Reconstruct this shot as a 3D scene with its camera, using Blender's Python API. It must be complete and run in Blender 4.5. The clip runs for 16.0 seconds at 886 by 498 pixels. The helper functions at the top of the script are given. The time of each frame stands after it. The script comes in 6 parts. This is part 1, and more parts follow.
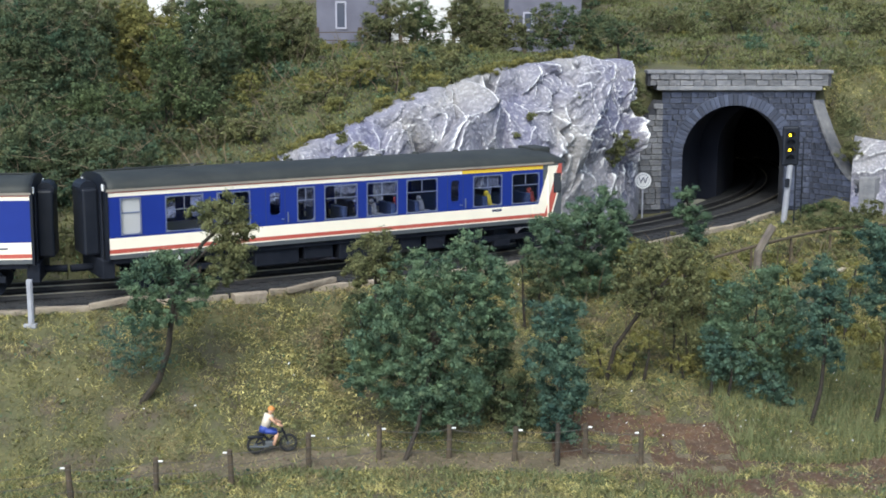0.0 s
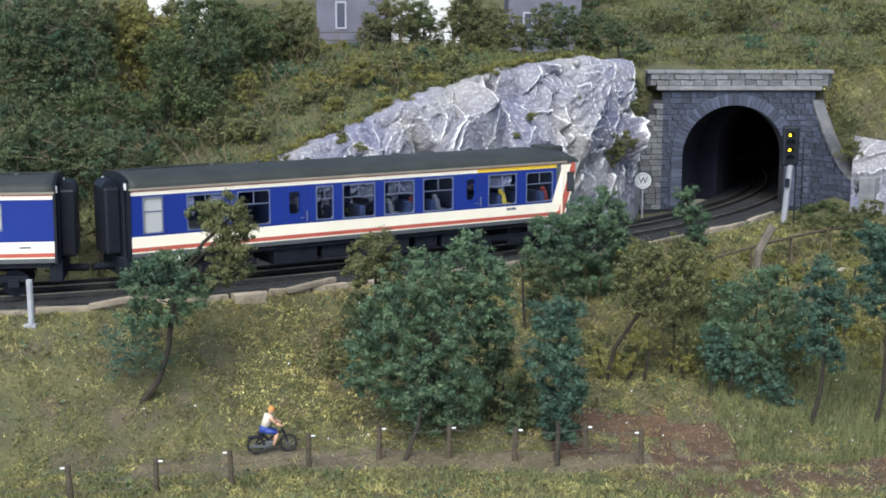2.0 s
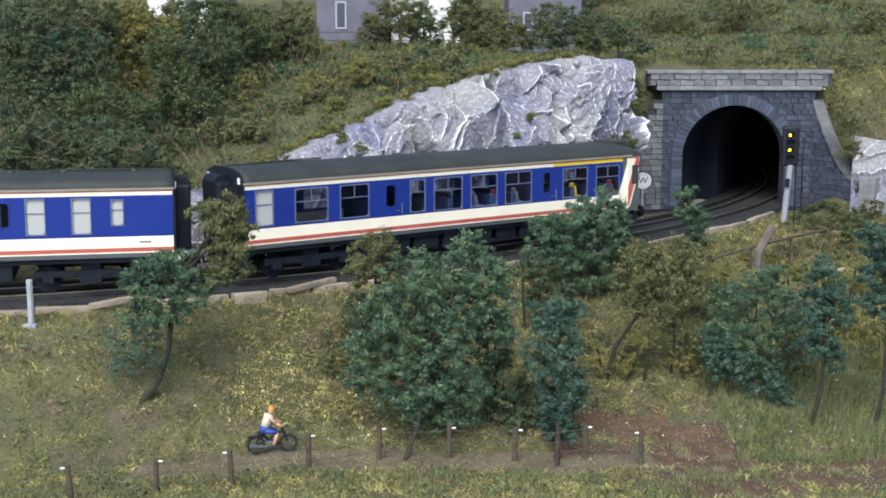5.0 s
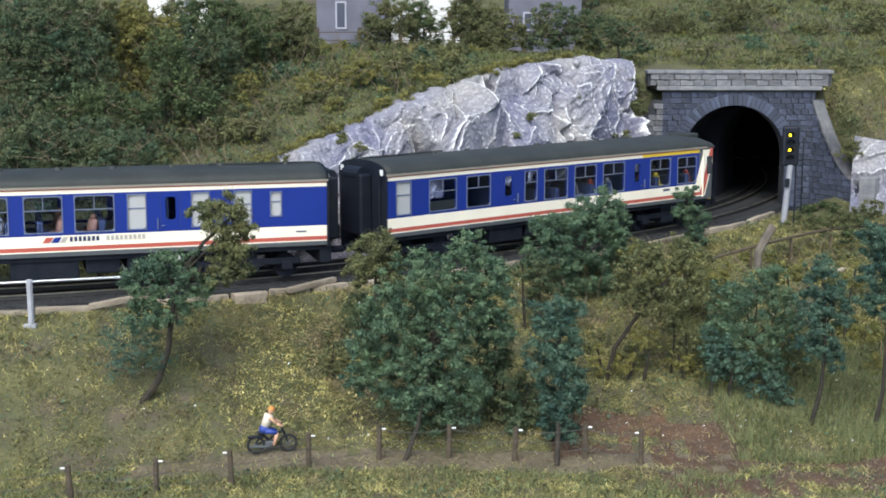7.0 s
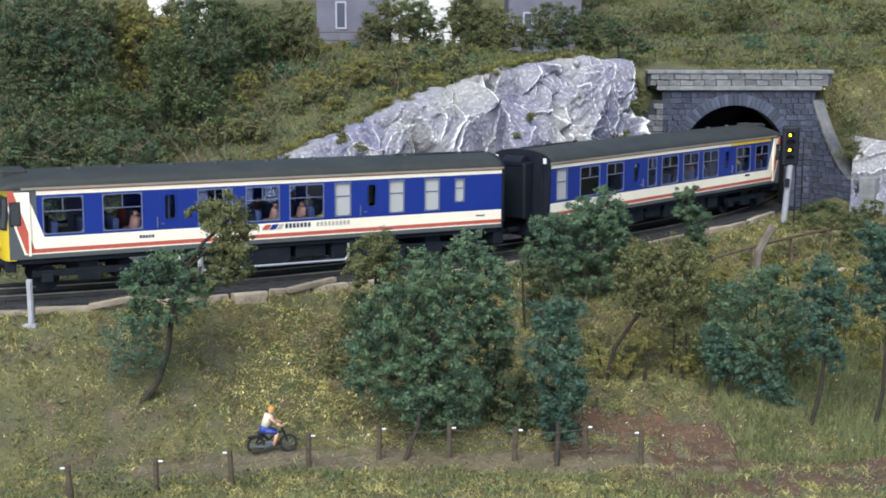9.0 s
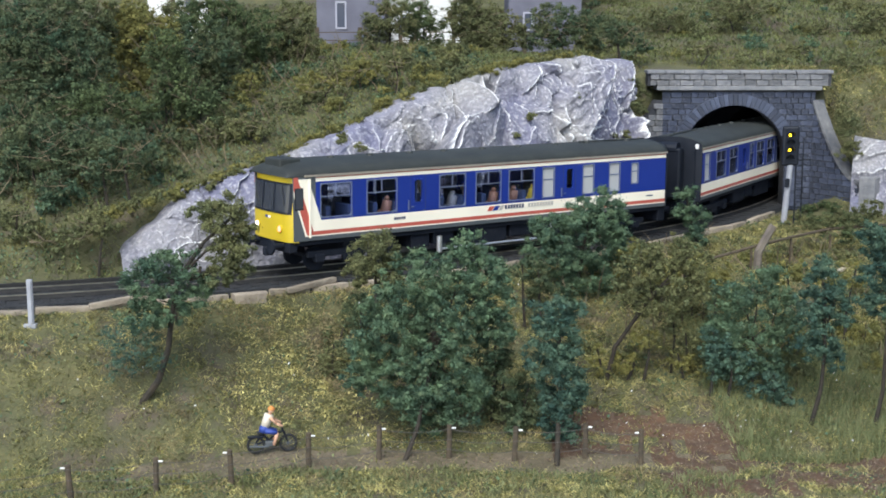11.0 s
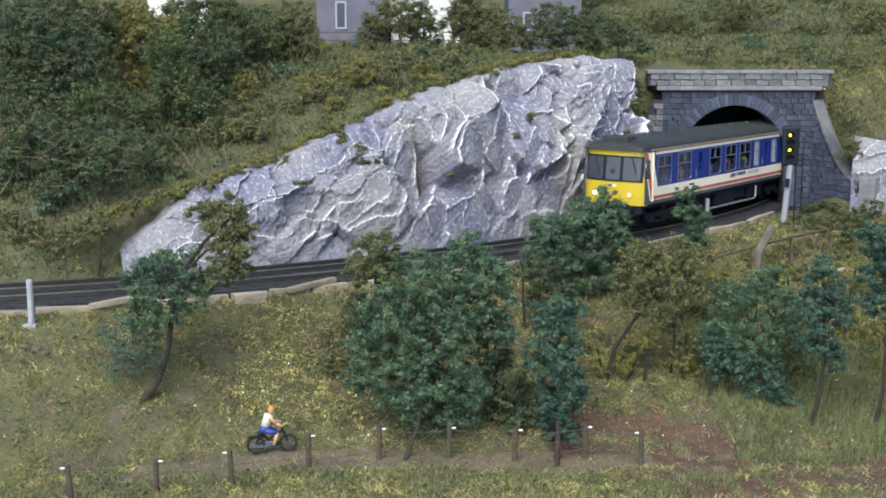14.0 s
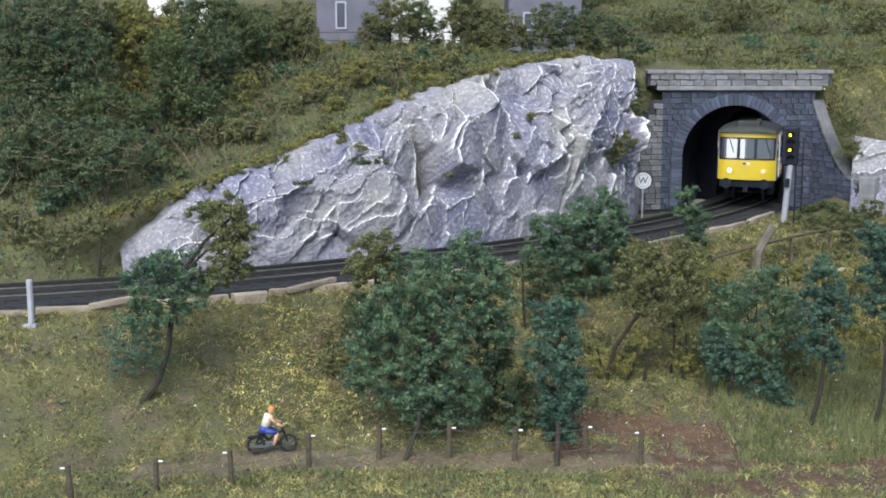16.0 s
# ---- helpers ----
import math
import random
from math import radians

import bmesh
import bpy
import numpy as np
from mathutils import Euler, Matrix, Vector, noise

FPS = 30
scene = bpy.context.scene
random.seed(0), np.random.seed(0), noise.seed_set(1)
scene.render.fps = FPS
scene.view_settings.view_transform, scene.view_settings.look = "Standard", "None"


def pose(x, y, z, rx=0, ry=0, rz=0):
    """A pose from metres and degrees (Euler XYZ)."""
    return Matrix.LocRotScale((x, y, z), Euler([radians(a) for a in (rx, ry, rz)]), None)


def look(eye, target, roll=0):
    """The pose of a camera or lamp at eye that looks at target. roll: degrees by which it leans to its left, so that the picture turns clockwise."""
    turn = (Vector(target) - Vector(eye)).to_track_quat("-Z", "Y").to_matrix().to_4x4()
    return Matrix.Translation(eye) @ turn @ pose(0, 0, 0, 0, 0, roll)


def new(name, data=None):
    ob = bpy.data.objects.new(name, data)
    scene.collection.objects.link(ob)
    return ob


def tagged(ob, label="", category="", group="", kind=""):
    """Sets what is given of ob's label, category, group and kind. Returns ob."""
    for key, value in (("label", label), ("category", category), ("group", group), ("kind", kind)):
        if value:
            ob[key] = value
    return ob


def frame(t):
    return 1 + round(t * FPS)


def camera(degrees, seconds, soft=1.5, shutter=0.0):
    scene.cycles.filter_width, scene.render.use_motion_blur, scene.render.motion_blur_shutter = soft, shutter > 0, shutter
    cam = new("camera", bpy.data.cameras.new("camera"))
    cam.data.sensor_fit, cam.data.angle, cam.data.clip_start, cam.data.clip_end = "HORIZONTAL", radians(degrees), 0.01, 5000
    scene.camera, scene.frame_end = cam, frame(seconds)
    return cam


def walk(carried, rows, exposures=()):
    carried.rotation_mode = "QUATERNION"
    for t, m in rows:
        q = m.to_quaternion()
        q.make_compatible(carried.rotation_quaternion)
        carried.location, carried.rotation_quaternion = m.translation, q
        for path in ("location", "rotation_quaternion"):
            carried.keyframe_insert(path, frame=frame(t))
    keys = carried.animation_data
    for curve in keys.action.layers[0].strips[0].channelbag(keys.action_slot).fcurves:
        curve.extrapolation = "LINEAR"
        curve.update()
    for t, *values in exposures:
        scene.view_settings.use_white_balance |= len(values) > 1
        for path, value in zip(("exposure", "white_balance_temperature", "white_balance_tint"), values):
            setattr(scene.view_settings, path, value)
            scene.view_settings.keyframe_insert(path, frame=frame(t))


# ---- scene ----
# A model railway at 1:76. Lengths below are in metres of the full-size original; K turns them into the model's own metres.
K = 1 / 76.2
EYE_Z, TILT = 8.427, 9.689
cam = camera(37.33, 16.0, soft=1.8)
eye = (0, 0, EYE_Z * K)
aim = (0, math.cos(radians(TILT)), EYE_Z * K - math.sin(radians(TILT)))
walk(cam, [(0, look(eye, aim)), (16.0, look(eye, aim))], [(0, 0.68), (16.0, 0.68)])

# ---- light: soft daylight-white light over the layout ----
world = bpy.data.worlds.new("world")
scene.world = world
world.use_nodes = True
wn = world.node_tree.nodes
sky = wn.new("ShaderNodeTexSky")
sky.sky_type, sky.sun_disc = "NISHITA", False
sky.sun_elevation, sky.sun_rotation = radians(52), radians(191)
world.node_tree.links.new(sky.outputs[0], wn["Background"].inputs[0])
wn["Background"].inputs[1].default_value = 0.12
sun_data = bpy.data.lights.new("sun", "SUN")
sun_data.energy, sun_data.angle, sun_data.color = 2.5, radians(45), (0.985, 0.99, 0.9)
sun = new("sun", sun_data)
sun.matrix_basis = look((-0.2, -1.0, 1.3), (0, 0, 0))
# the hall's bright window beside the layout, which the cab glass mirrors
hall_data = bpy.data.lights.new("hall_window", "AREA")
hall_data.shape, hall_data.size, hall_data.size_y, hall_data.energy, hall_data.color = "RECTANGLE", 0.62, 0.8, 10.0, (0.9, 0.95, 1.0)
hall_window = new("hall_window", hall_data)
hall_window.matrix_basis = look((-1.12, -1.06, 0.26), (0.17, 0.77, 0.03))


# ---- materials ----
def mat(name, c1, c2=None, rough=0.8, scale=1.0, c3=None, scale3=6.0, amount3=0.5, bump=0.0, bscale=8.0, metal=0.0,
        island=0.0, edge=None, detail=5.0, obrand=0.0, spec=0.5):
    """Colour c1 to c2 by a coarse noise, flecks of c3 by a fine one; scales are per full-size metre."""
    m = bpy.data.materials.new(name)
    m.use_nodes = True
    n, l = m.node_tree.nodes, m.node_tree.links
    b = n["Principled BSDF"]
    b.inputs["Roughness"].default_value, b.inputs["Metallic"].default_value = rough, metal
    b.inputs["Specular IOR Level"].default_value = spec
    co = n.new("ShaderNodeTexCoord").outputs["Object"]

    def fine(s, lo=0.35, hi=0.65):
        t = n.new("ShaderNodeTexNoise")
        t.inputs["Scale"].default_value, t.inputs["Detail"].default_value = s / K, detail
        l.new(co, t.inputs["Vector"])
        r = n.new("ShaderNodeMapRange")
        r.inputs[1].default_value, r.inputs[2].default_value = lo, hi
        l.new(t.outputs[0], r.inputs[0])
        return r.outputs[0]

    def blend(f, a, c):
        x = n.new("ShaderNodeMix")
        x.data_type = "RGBA"
        for sock, v in ((0, f), (6, a), (7, c)):
            if isinstance(v, bpy.types.NodeSocket):
                l.new(v, x.inputs[sock])
            else:
                x.inputs[sock].default_value = v if sock == 0 else (*v, 1)
        return x.outputs[2]

    col = c1
    if c2:
        col = blend(fine(scale), c1, c2)
    if island:
        g = n.new("ShaderNodeNewGeometry")
        h = n.new("ShaderNodeHueSaturation")
        r = n.new("ShaderNodeMapRange")
        r.inputs[3].default_value, r.inputs[4].default_value = 1 - island, 1 + island
        l.new(g.outputs["Random Per Island"], r.inputs[0])
        l.new(r.outputs[0], h.inputs["Value"])
        if isinstance(col, tuple):
            h.inputs["Color"].default_value = (*col, 1)
        else:
            l.new(col, h.inputs["Color"])
        col = h.outputs[0]
    if obrand:
        g = n.new("ShaderNodeObjectInfo")
        h = n.new("ShaderNodeHueSaturation")
        r = n.new("ShaderNodeMapRange")
        r.inputs[3].default_value, r.inputs[4].default_value = 1 - obrand, 1 + obrand
        l.new(g.outputs["Random"], r.inputs[0])
        l.new(r.outputs[0], h.inputs["Value"])
        l.new(col, h.inputs["Color"])
        col = h.outputs[0]
    if c3:
        f = n.new("ShaderNodeMath")
        f.operation = "MULTIPLY"
        f.inputs[1].default_value = amount3
        l.new(fine(scale3, 0.5, 0.7), f.inputs[0])
        col = blend(f.outputs[0], col, c3)
    if edge:
        g = n.new("ShaderNodeNewGeometry")
        r = n.new("ShaderNodeMapRange")
        r.inputs[1].default_value, r.inputs[2].default_value = edge[1], edge[2]
        r.inputs[4].default_value = edge[3]
        l.new(g.outputs["Pointiness"], r.inputs[0])
        col = blend(r.outputs[0], col, edge[0])
    if isinstance(col, tuple):
        b.inputs["Base Color"].default_value = (*col, 1)
    else:
        l.new(col, b.inputs["Base Color"])
    if bump:
        t = n.new("ShaderNodeTexNoise")
        t.inputs["Scale"].default_value, t.inputs["Detail"].default_value = bscale / K, 6
        l.new(co, t.inputs["Vector"])
        u = n.new("ShaderNodeBump")
        u.inputs["Strength"].default_value, u.inputs["Distance"].default_value = bump, 0.1 * K
        l.new(t.outputs[0], u.inputs["Height"])
        l.new(u.outputs[0], b.inputs["Normal"])
    return m


def glow(name, colour, strength):
    m = mat(name, colour)
    b = m.node_tree.nodes["Principled BSDF"]
    b.inputs["Emission Color"].default_value = (*colour, 1)
    b.inputs["Emission Strength"].default_value = strength
    return m


def glass(name, tint=(1, 1, 1)):
    m = mat(name, tint, rough=0.03)
    m.node_tree.nodes["Principled BSDF"].inputs["Transmission Weight"].default_value = 1.0
    m.node_tree.nodes["Principled BSDF"].inputs["IOR"].default_value = 1.3
    return m


SOIL = mat("soil", (0.115, 0.11, 0.05), (0.06, 0.066, 0.034), 0.95, 0.8, (0.12, 0.09, 0.068), 0.8, 0.85, 0.9, 5)
RED_SOIL = mat("red_soil", (0.115, 0.062, 0.036), (0.06, 0.038, 0.026), 0.95, 1.6, (0.16, 0.12, 0.085), 5, 0.55, 1.0, 5)
PATH = mat("path_dirt", (0.155, 0.125, 0.085), (0.10, 0.085, 0.05), 0.95, 0.9, (0.22, 0.185, 0.14), 7, 0.5, 0.6, 9)
GRASS = mat("static_grass", (0.5, 0.44, 0.18), (0.135, 0.14, 0.06), 0.9, 2.2, (0.24, 0.175, 0.12), 0.7, 0.8, island=0.65, spec=0.2)
GRASS_LIGHT = mat("pale_grass", (0.20, 0.22, 0.11), (0.11, 0.135, 0.06), 0.9, 0.8, (0.25, 0.22, 0.12), 3, 0.4, island=0.45, spec=0.2)
# teal c2 and pale c3 put the tufts' shade and highlights into colour
FLOCK_GREEN = mat("flock_green", (0.10, 0.158, 0.088), (0.05, 0.092, 0.065), 0.9, 1.2, (0.19, 0.235, 0.13), 4.0, 0.55, island=0.45, spec=0.2)
FLOCK_MOSS = mat("flock_moss", (0.085, 0.115, 0.05), (0.055, 0.08, 0.04), 0.9, 0.9, (0.13, 0.15, 0.06), 3.0, 0.5, island=0.65, spec=0.2)
HILL_GRASS = mat("hill_grass_fibre", (0.165, 0.18, 0.068), (0.046, 0.07, 0.034), 0.9, 1.0, (0.19, 0.15, 0.075), 0.7, 0.7, island=0.65, spec=0.2)
# shade and highlights painted in here too, in bluer tones
FLOCK_BLUE = mat("flock_blue_green", (0.072, 0.125, 0.086), (0.036, 0.076, 0.064), 0.9, 1.2, (0.145, 0.19, 0.12), 4.0, 0.55, island=0.45, spec=0.2)
FLOCK_OLIVE = mat("flock_olive", (0.14, 0.145, 0.065), (0.085, 0.10, 0.05), 0.9, 0.8, (0.2, 0.18, 0.08), 3.0, 0.5, island=0.65, spec=0.2)
FLOCK_YELLOW = mat("flock_yellow", (0.20, 0.185, 0.06), (0.125, 0.13, 0.048), 0.9, 0.8, (0.25, 0.225, 0.075), 3.0, 0.5, island=0.4, spec=0.2)
FLOCK_DARK = mat("flock_dark", (0.045, 0.083, 0.052), (0.088, 0.105, 0.05), 0.9, 0.7, (0.17, 0.165, 0.085), 4.0, 0.6, island=0.5, spec=0.2)
BARK = mat("bark", (0.045, 0.035, 0.025), (0.025, 0.022, 0.018), 0.9, 4, bump=0.6, bscale=14)
TWIG = mat("twig", (0.24, 0.19, 0.12), (0.12, 0.095, 0.06), 0.9, 4)
ROCK = mat("painted_rock", (0.29, 0.28, 0.283), (0.155, 0.157, 0.238), 0.75, 0.3, (0.58, 0.57, 0.6), 7.0, 0.5, 1.0, 7,
           edge=((0.88, 0.88, 0.9), 0.525, 0.575, 0.95), detail=8.0)
STONE = mat("portal_stone", (0.07, 0.083, 0.125), (0.045, 0.055, 0.092), 0.85, 1.2, (0.14, 0.145, 0.17), 4, 0.5, 0.5, 9, obrand=0.35)
STONE_PALE = mat("weathered_stone", (0.21, 0.21, 0.22), (0.13, 0.135, 0.155), 0.85, 1.2, (0.29, 0.285, 0.28), 4, 0.5, 0.5, 9, obrand=0.3)
MORTAR = mat("mortar", (0.06, 0.062, 0.075), (0.04, 0.042, 0.05), 0.95, 2)
KERB = mat("timber_edging", (0.36, 0.30, 0.23), (0.24, 0.2, 0.16), 0.85, 2, (0.42, 0.37, 0.3), 6, 0.5, 0.4, 12, obrand=0.3)
BALLAST = mat("ballast", (0.022, 0.024, 0.028), (0.013, 0.015, 0.02), 0.95, 2, (0.07, 0.068, 0.064), 9, 0.55, 1.0, 10)
SLEEPER = mat("sleeper", (0.02, 0.02, 0.022), (0.014, 0.014, 0.016), 0.85, 3)
RAIL_SIDE = mat("rusty_rail", (0.032, 0.03, 0.03), (0.02, 0.02, 0.021), 0.6, 5, metal=0.3)
RAIL_TOP = mat("bright_rail", (0.6, 0.56, 0.47), (0.35, 0.32, 0.27), 0.42, 1.5, metal=1.0)
# navy near-black puts the tunnel's shade into the lining's colour
BORE_DARK = mat("dark_bore_lining", (0.010, 0.013, 0.026), (0.015, 0.019, 0.035), 0.95, 1)
BLUE = mat("rail_blue", (0.009, 0.028, 0.215), (0.010, 0.032, 0.24), 0.4, 0.5, spec=0.35)
CREAM = mat("cream_white", (0.92, 0.85, 0.71), (0.87, 0.8, 0.67), 0.45, 1.0)
RED = mat("stripe_red", (0.50, 0.10, 0.075), (0.45, 0.09, 0.065), 0.45, 1.0)
YELLOW = mat("warning_yellow", (0.60, 0.44, 0.02), (0.54, 0.39, 0.02), 0.42, 1.0)
STRIPE_YELLOW = mat("stripe_yellow", (0.82, 0.56, 0.05), (0.78, 0.52, 0.05), 0.45, 1.0)
CAB_GREY = mat("cab_grey", (0.085, 0.095, 0.105), (0.075, 0.085, 0.095), 0.5, 1.0)
ROOF = mat("roof_grey", (0.038, 0.043, 0.042), (0.028, 0.032, 0.032), 0.6, 0.8, (0.055, 0.055, 0.05), 3, 0.3, spec=0.3)
GUTTER = mat("gutter_beige", (0.3, 0.26, 0.21), (0.24, 0.21, 0.18), 0.6, 1.0)
BLACK = mat("satin_black", (0.007, 0.010, 0.018), (0.012, 0.015, 0.024), 0.5, 2.0, spec=0.3)
UNDER = mat("underframe_black", (0.007, 0.010, 0.018), (0.014, 0.017, 0.026), 0.75, 2.0, spec=0.2)
FRAME_GREY = mat("window_frame_alloy", (0.15, 0.18, 0.29), rough=0.4, metal=0.3)
PALE_PLASTIC = mat("pale_partition", (0.42, 0.43, 0.44), (0.42, 0.42, 0.43), 0.6, 1)
SEAT = mat("seat_blue", (0.03, 0.05, 0.12), (0.025, 0.04, 0.1), 0.7, 2)
PANE = glass("window_glass", (0.62, 0.68, 0.82))
LAMP_WHITE = glow("lamp_white", (1.0, 0.9, 0.78), 2.5)
LAMP_RED = glow("lamp_red", (1.0, 0.25, 0.16), 1.6)
AMBER = glow("amber_lens", (1.0, 0.72, 0.02), 3.0)
POST_GREY = mat("grey_post", (0.36, 0.37, 0.42), (0.28, 0.29, 0.33), 0.6, 2)
WOOD_POST = mat("weathered_post", (0.10, 0.075, 0.05), (0.06, 0.048, 0.035), 0.9, 5, bump=0.4, bscale=12)
WIRE = mat("fence_wire", (0.12, 0.11, 0.1), rough=0.6, metal=0.5)
WHITE = mat("white_paint", (0.8, 0.8, 0.8), (0.72, 0.72, 0.73), 0.5, 2)
SILVER = mat("silver_pipe", (0.7, 0.71, 0.74), rough=0.35, metal=0.8)
SKIN = mat("painted_flesh", (0.62, 0.36, 0.24), rough=0.6)
WALL_GREY = mat("render_grey", (0.165, 0.165, 0.215), (0.125, 0.125, 0.165), 0.85, 0.8, bump=0.2)
WALL_WHITE = mat("render_white", (0.75, 0.75, 0.75), (0.68, 0.67, 0.66), 0.85, 0.8, bump=0.2)
SLATE = mat("roof_slate", (0.10, 0.10, 0.12), (0.07, 0.07, 0.085), 0.7, 1.5, bump=0.3)
DARK_PANE = mat("dark_pane", (0.07, 0.08, 0.115), rough=0.2)


# ---- mesh helpers (lengths in full-size metres) ----
def P(x, y, z, rx=0, ry=0, rz=0):
    return pose(x * K, y * K, z * K, rx, ry, rz)


def part(name, bm, material, parent=None, label="", smooth=False):
    """A bmesh as one mesh object; material may be a list for bmeshes with material indices."""
    me = bpy.data.meshes.new(name)
    bmesh.ops.scale(bm, vec=(K, K, K), verts=bm.verts)
    bm.to_mesh(me)
    bm.free()
    for m in material if isinstance(material, list) else [material]:
        me.materials.append(m)
    if smooth:
        me.polygons.foreach_set("use_smooth", [True] * len(me.polygons))
    ob = new(name, me)
    if parent:
        ob.parent = parent
    if label:
        ob["label"] = label
    return ob


def sheet(name, verts, faces, material, parent=None, smooth=False):
    me = bpy.data.meshes.new(name)
    me.from_pydata((np.asarray(verts, float) * K).tolist(), [], np.asarray(faces).tolist())
    me.materials.append(material)
    if smooth:
        me.polygons.foreach_set("use_smooth", [True] * len(me.polygons))
    ob = new(name, me)
    if parent:
        ob.parent = parent
    return ob


def box(bm, x0, x1, y0, y1, z0, z1, mi=0, bevel=0.0):
    r = bmesh.ops.create_cube(bm, size=1, matrix=Matrix.LocRotScale(
        ((x0 + x1) / 2, (y0 + y1) / 2, (z0 + z1) / 2), None, (abs(x1 - x0), abs(y1 - y0), abs(z1 - z0))))
    fs = {f for v in r["verts"] for f in v.link_faces}
    if bevel:
        es = {e for v in r["verts"] for e in v.link_edges}
        fs |= set(bmesh.ops.bevel(bm, geom=list(es), offset=bevel, segments=2, affect="EDGES", profile=0.5)["faces"])
        fs = {f for f in fs if f.is_valid}
    for f in fs:
        f.material_index = mi
    return bm


def cyl(bm, a, b, r0, r1=None, seg=10, mi=0):
    a, b = Vector(a), Vector(b)
    d = b - a
    q = d.to_track_quat("Z", "Y")
    r = bmesh.ops.create_cone(bm, cap_ends=True, segments=seg, radius1=r0, radius2=r0 if r1 is None else r1,
                              depth=d.length, matrix=Matrix.LocRotScale((a + b) / 2, q, None))
    for f in {f for v in r["verts"] for f in v.link_faces}:
        f.material_index = mi
    return bm


def prism(bm, pts, y0, y1, mi=0):
    """The outline pts in x and z, drawn out from y0 to y1."""
    a = [bm.verts.new((x, y0, z)) for x, z in pts]
    b = [bm.verts.new((x, y1, z)) for x, z in pts]
    n = len(pts)
    fs = [bm.faces.new(a), bm.faces.new(b[::-1])]
    fs += [bm.faces.new((a[(i + 1) % n], a[i], b[i], b[(i + 1) % n])) for i in range(n)]
    for f in fs:
        f.material_index = mi
    bmesh.ops.recalc_face_normals(bm, faces=fs)
    return bm


def bm_new():
    return bmesh.new()


def empty(name, label, category, group="", m=None):
    ob = new(name)
    ob.empty_display_size = 0.01
    if m is not None:
        ob.matrix_basis = m
    return tagged(ob, label, category, group)


# ---- the track's line ----
CURVE_S = np.linspace(-25, 56, 8)
CURVE_K = [-0.005, 0.005, 0.015, 0.023, 0.014, 0.024, 0.027, 0.028]
LINE_S = np.linspace(-60, 90, 601)
_k = np.interp(LINE_S, CURVE_S, CURVE_K)
_th = np.concatenate([[0], np.cumsum((_k[1:] + _k[:-1]) / 2 * 0.25)])
LINE_T = _th - _th[240] + 0.2199
_mid = (LINE_T[1:] + LINE_T[:-1]) / 2
LINE_X = np.concatenate([[0], np.cumsum(np.cos(_mid) * 0.25)])
LINE_Y = np.concatenate([[0], np.cumsum(np.sin(_mid) * 0.25)])
LINE_X += -17.776 - LINE_X[240]
LINE_Y += 40.254 - LINE_Y[240]


def on_line(s, off=0.0):
    """The place beside the track at length s and its heading; off is positive on the hill's side."""
    x, y, t = (float(np.interp(s, LINE_S, a)) for a in (LINE_X, LINE_Y, LINE_T))
    return x - math.sin(t) * off, y + math.cos(t) * off, t


def beside(x, y):
    """Length along the track and offset from it, for arrays of places."""
    x, y = np.asarray(x, float), np.asarray(y, float)
    shape = x.shape
    x, y = x.ravel(), y.ravel()
    pick = (LINE_S > -50) & (LINE_S < 62)
    lx, ly, lt, ls = LINE_X[pick][::2], LINE_Y[pick][::2], LINE_T[pick][::2], LINE_S[pick][::2]
    i = np.concatenate([np.argmin((cx[:, None] - lx) ** 2 + (cy[:, None] - ly) ** 2, axis=1)
                        for cx, cy in zip(np.array_split(x, 1 + len(x) // 20000), np.array_split(y, 1 + len(x) // 20000))])
    off = -np.sin(lt[i]) * (x - lx[i]) + np.cos(lt[i]) * (y - ly[i])
    far = np.hypot(x - lx[i], y - ly[i]) * np.sign(off)
    return ls[i].reshape(shape), far.reshape(shape)


def ease(v, a, b):
    v = np.clip((v - a) / (b - a), 0, 1)
    return v * v * (3 - 2 * v)


def wave(x, y, seed, size):
    """Smooth unevenness from a few crossing waves."""
    r = np.random.RandomState(seed)
    out = 0
    for i in range(7):
        a, p, f = r.uniform(0, 6.28), r.uniform(0, 6.28), r.uniform(0.6, 1.9) / size
        out = out + np.sin((x * math.cos(a) + y * math.sin(a)) * f * 6.28 + p)
    return out / 7


PORTAL_Y, PORTAL_X = 63.2, 14.0
CREST_S = [-60, -8, 3, 8, 12, 18, 22, 27, 33, 37, 42, 60]
CREST_Z = [0.6, 0.6, 0.9, 1.7, 2.6, 4.2, 5.6, 6.5, 6.9, 6.6, 6.1, 6.1]


def path_y(x):
    """The far edge of the path."""
    return 36.7 - 0.2 * np.clip(-4.0 - x, 0, 12)


def on_path(x, y):
    return (y < path_y(x) + 0.3 * wave(x, y, 5, 6)) & (y > path_y(x) - 1.5 + 0.5 * wave(x, y, 6, 3)) & (x < 9) & (x > -8.7 + 1.5 * wave(x, y, 9, 2))


def red_earth(x, y):
    bank = (x > 3) & (x < 9) & (y > 36.3) & (y < 38.8 + wave(x, y, 7, 3))
    foot = (x > 6) & (x < 60) & (y < 36.4) & (y > 33) & (wave(x, y, 8, 4) > -0.4)
    return (bank | foot) & (wave(x, y, 10, 1.6) > -0.28)


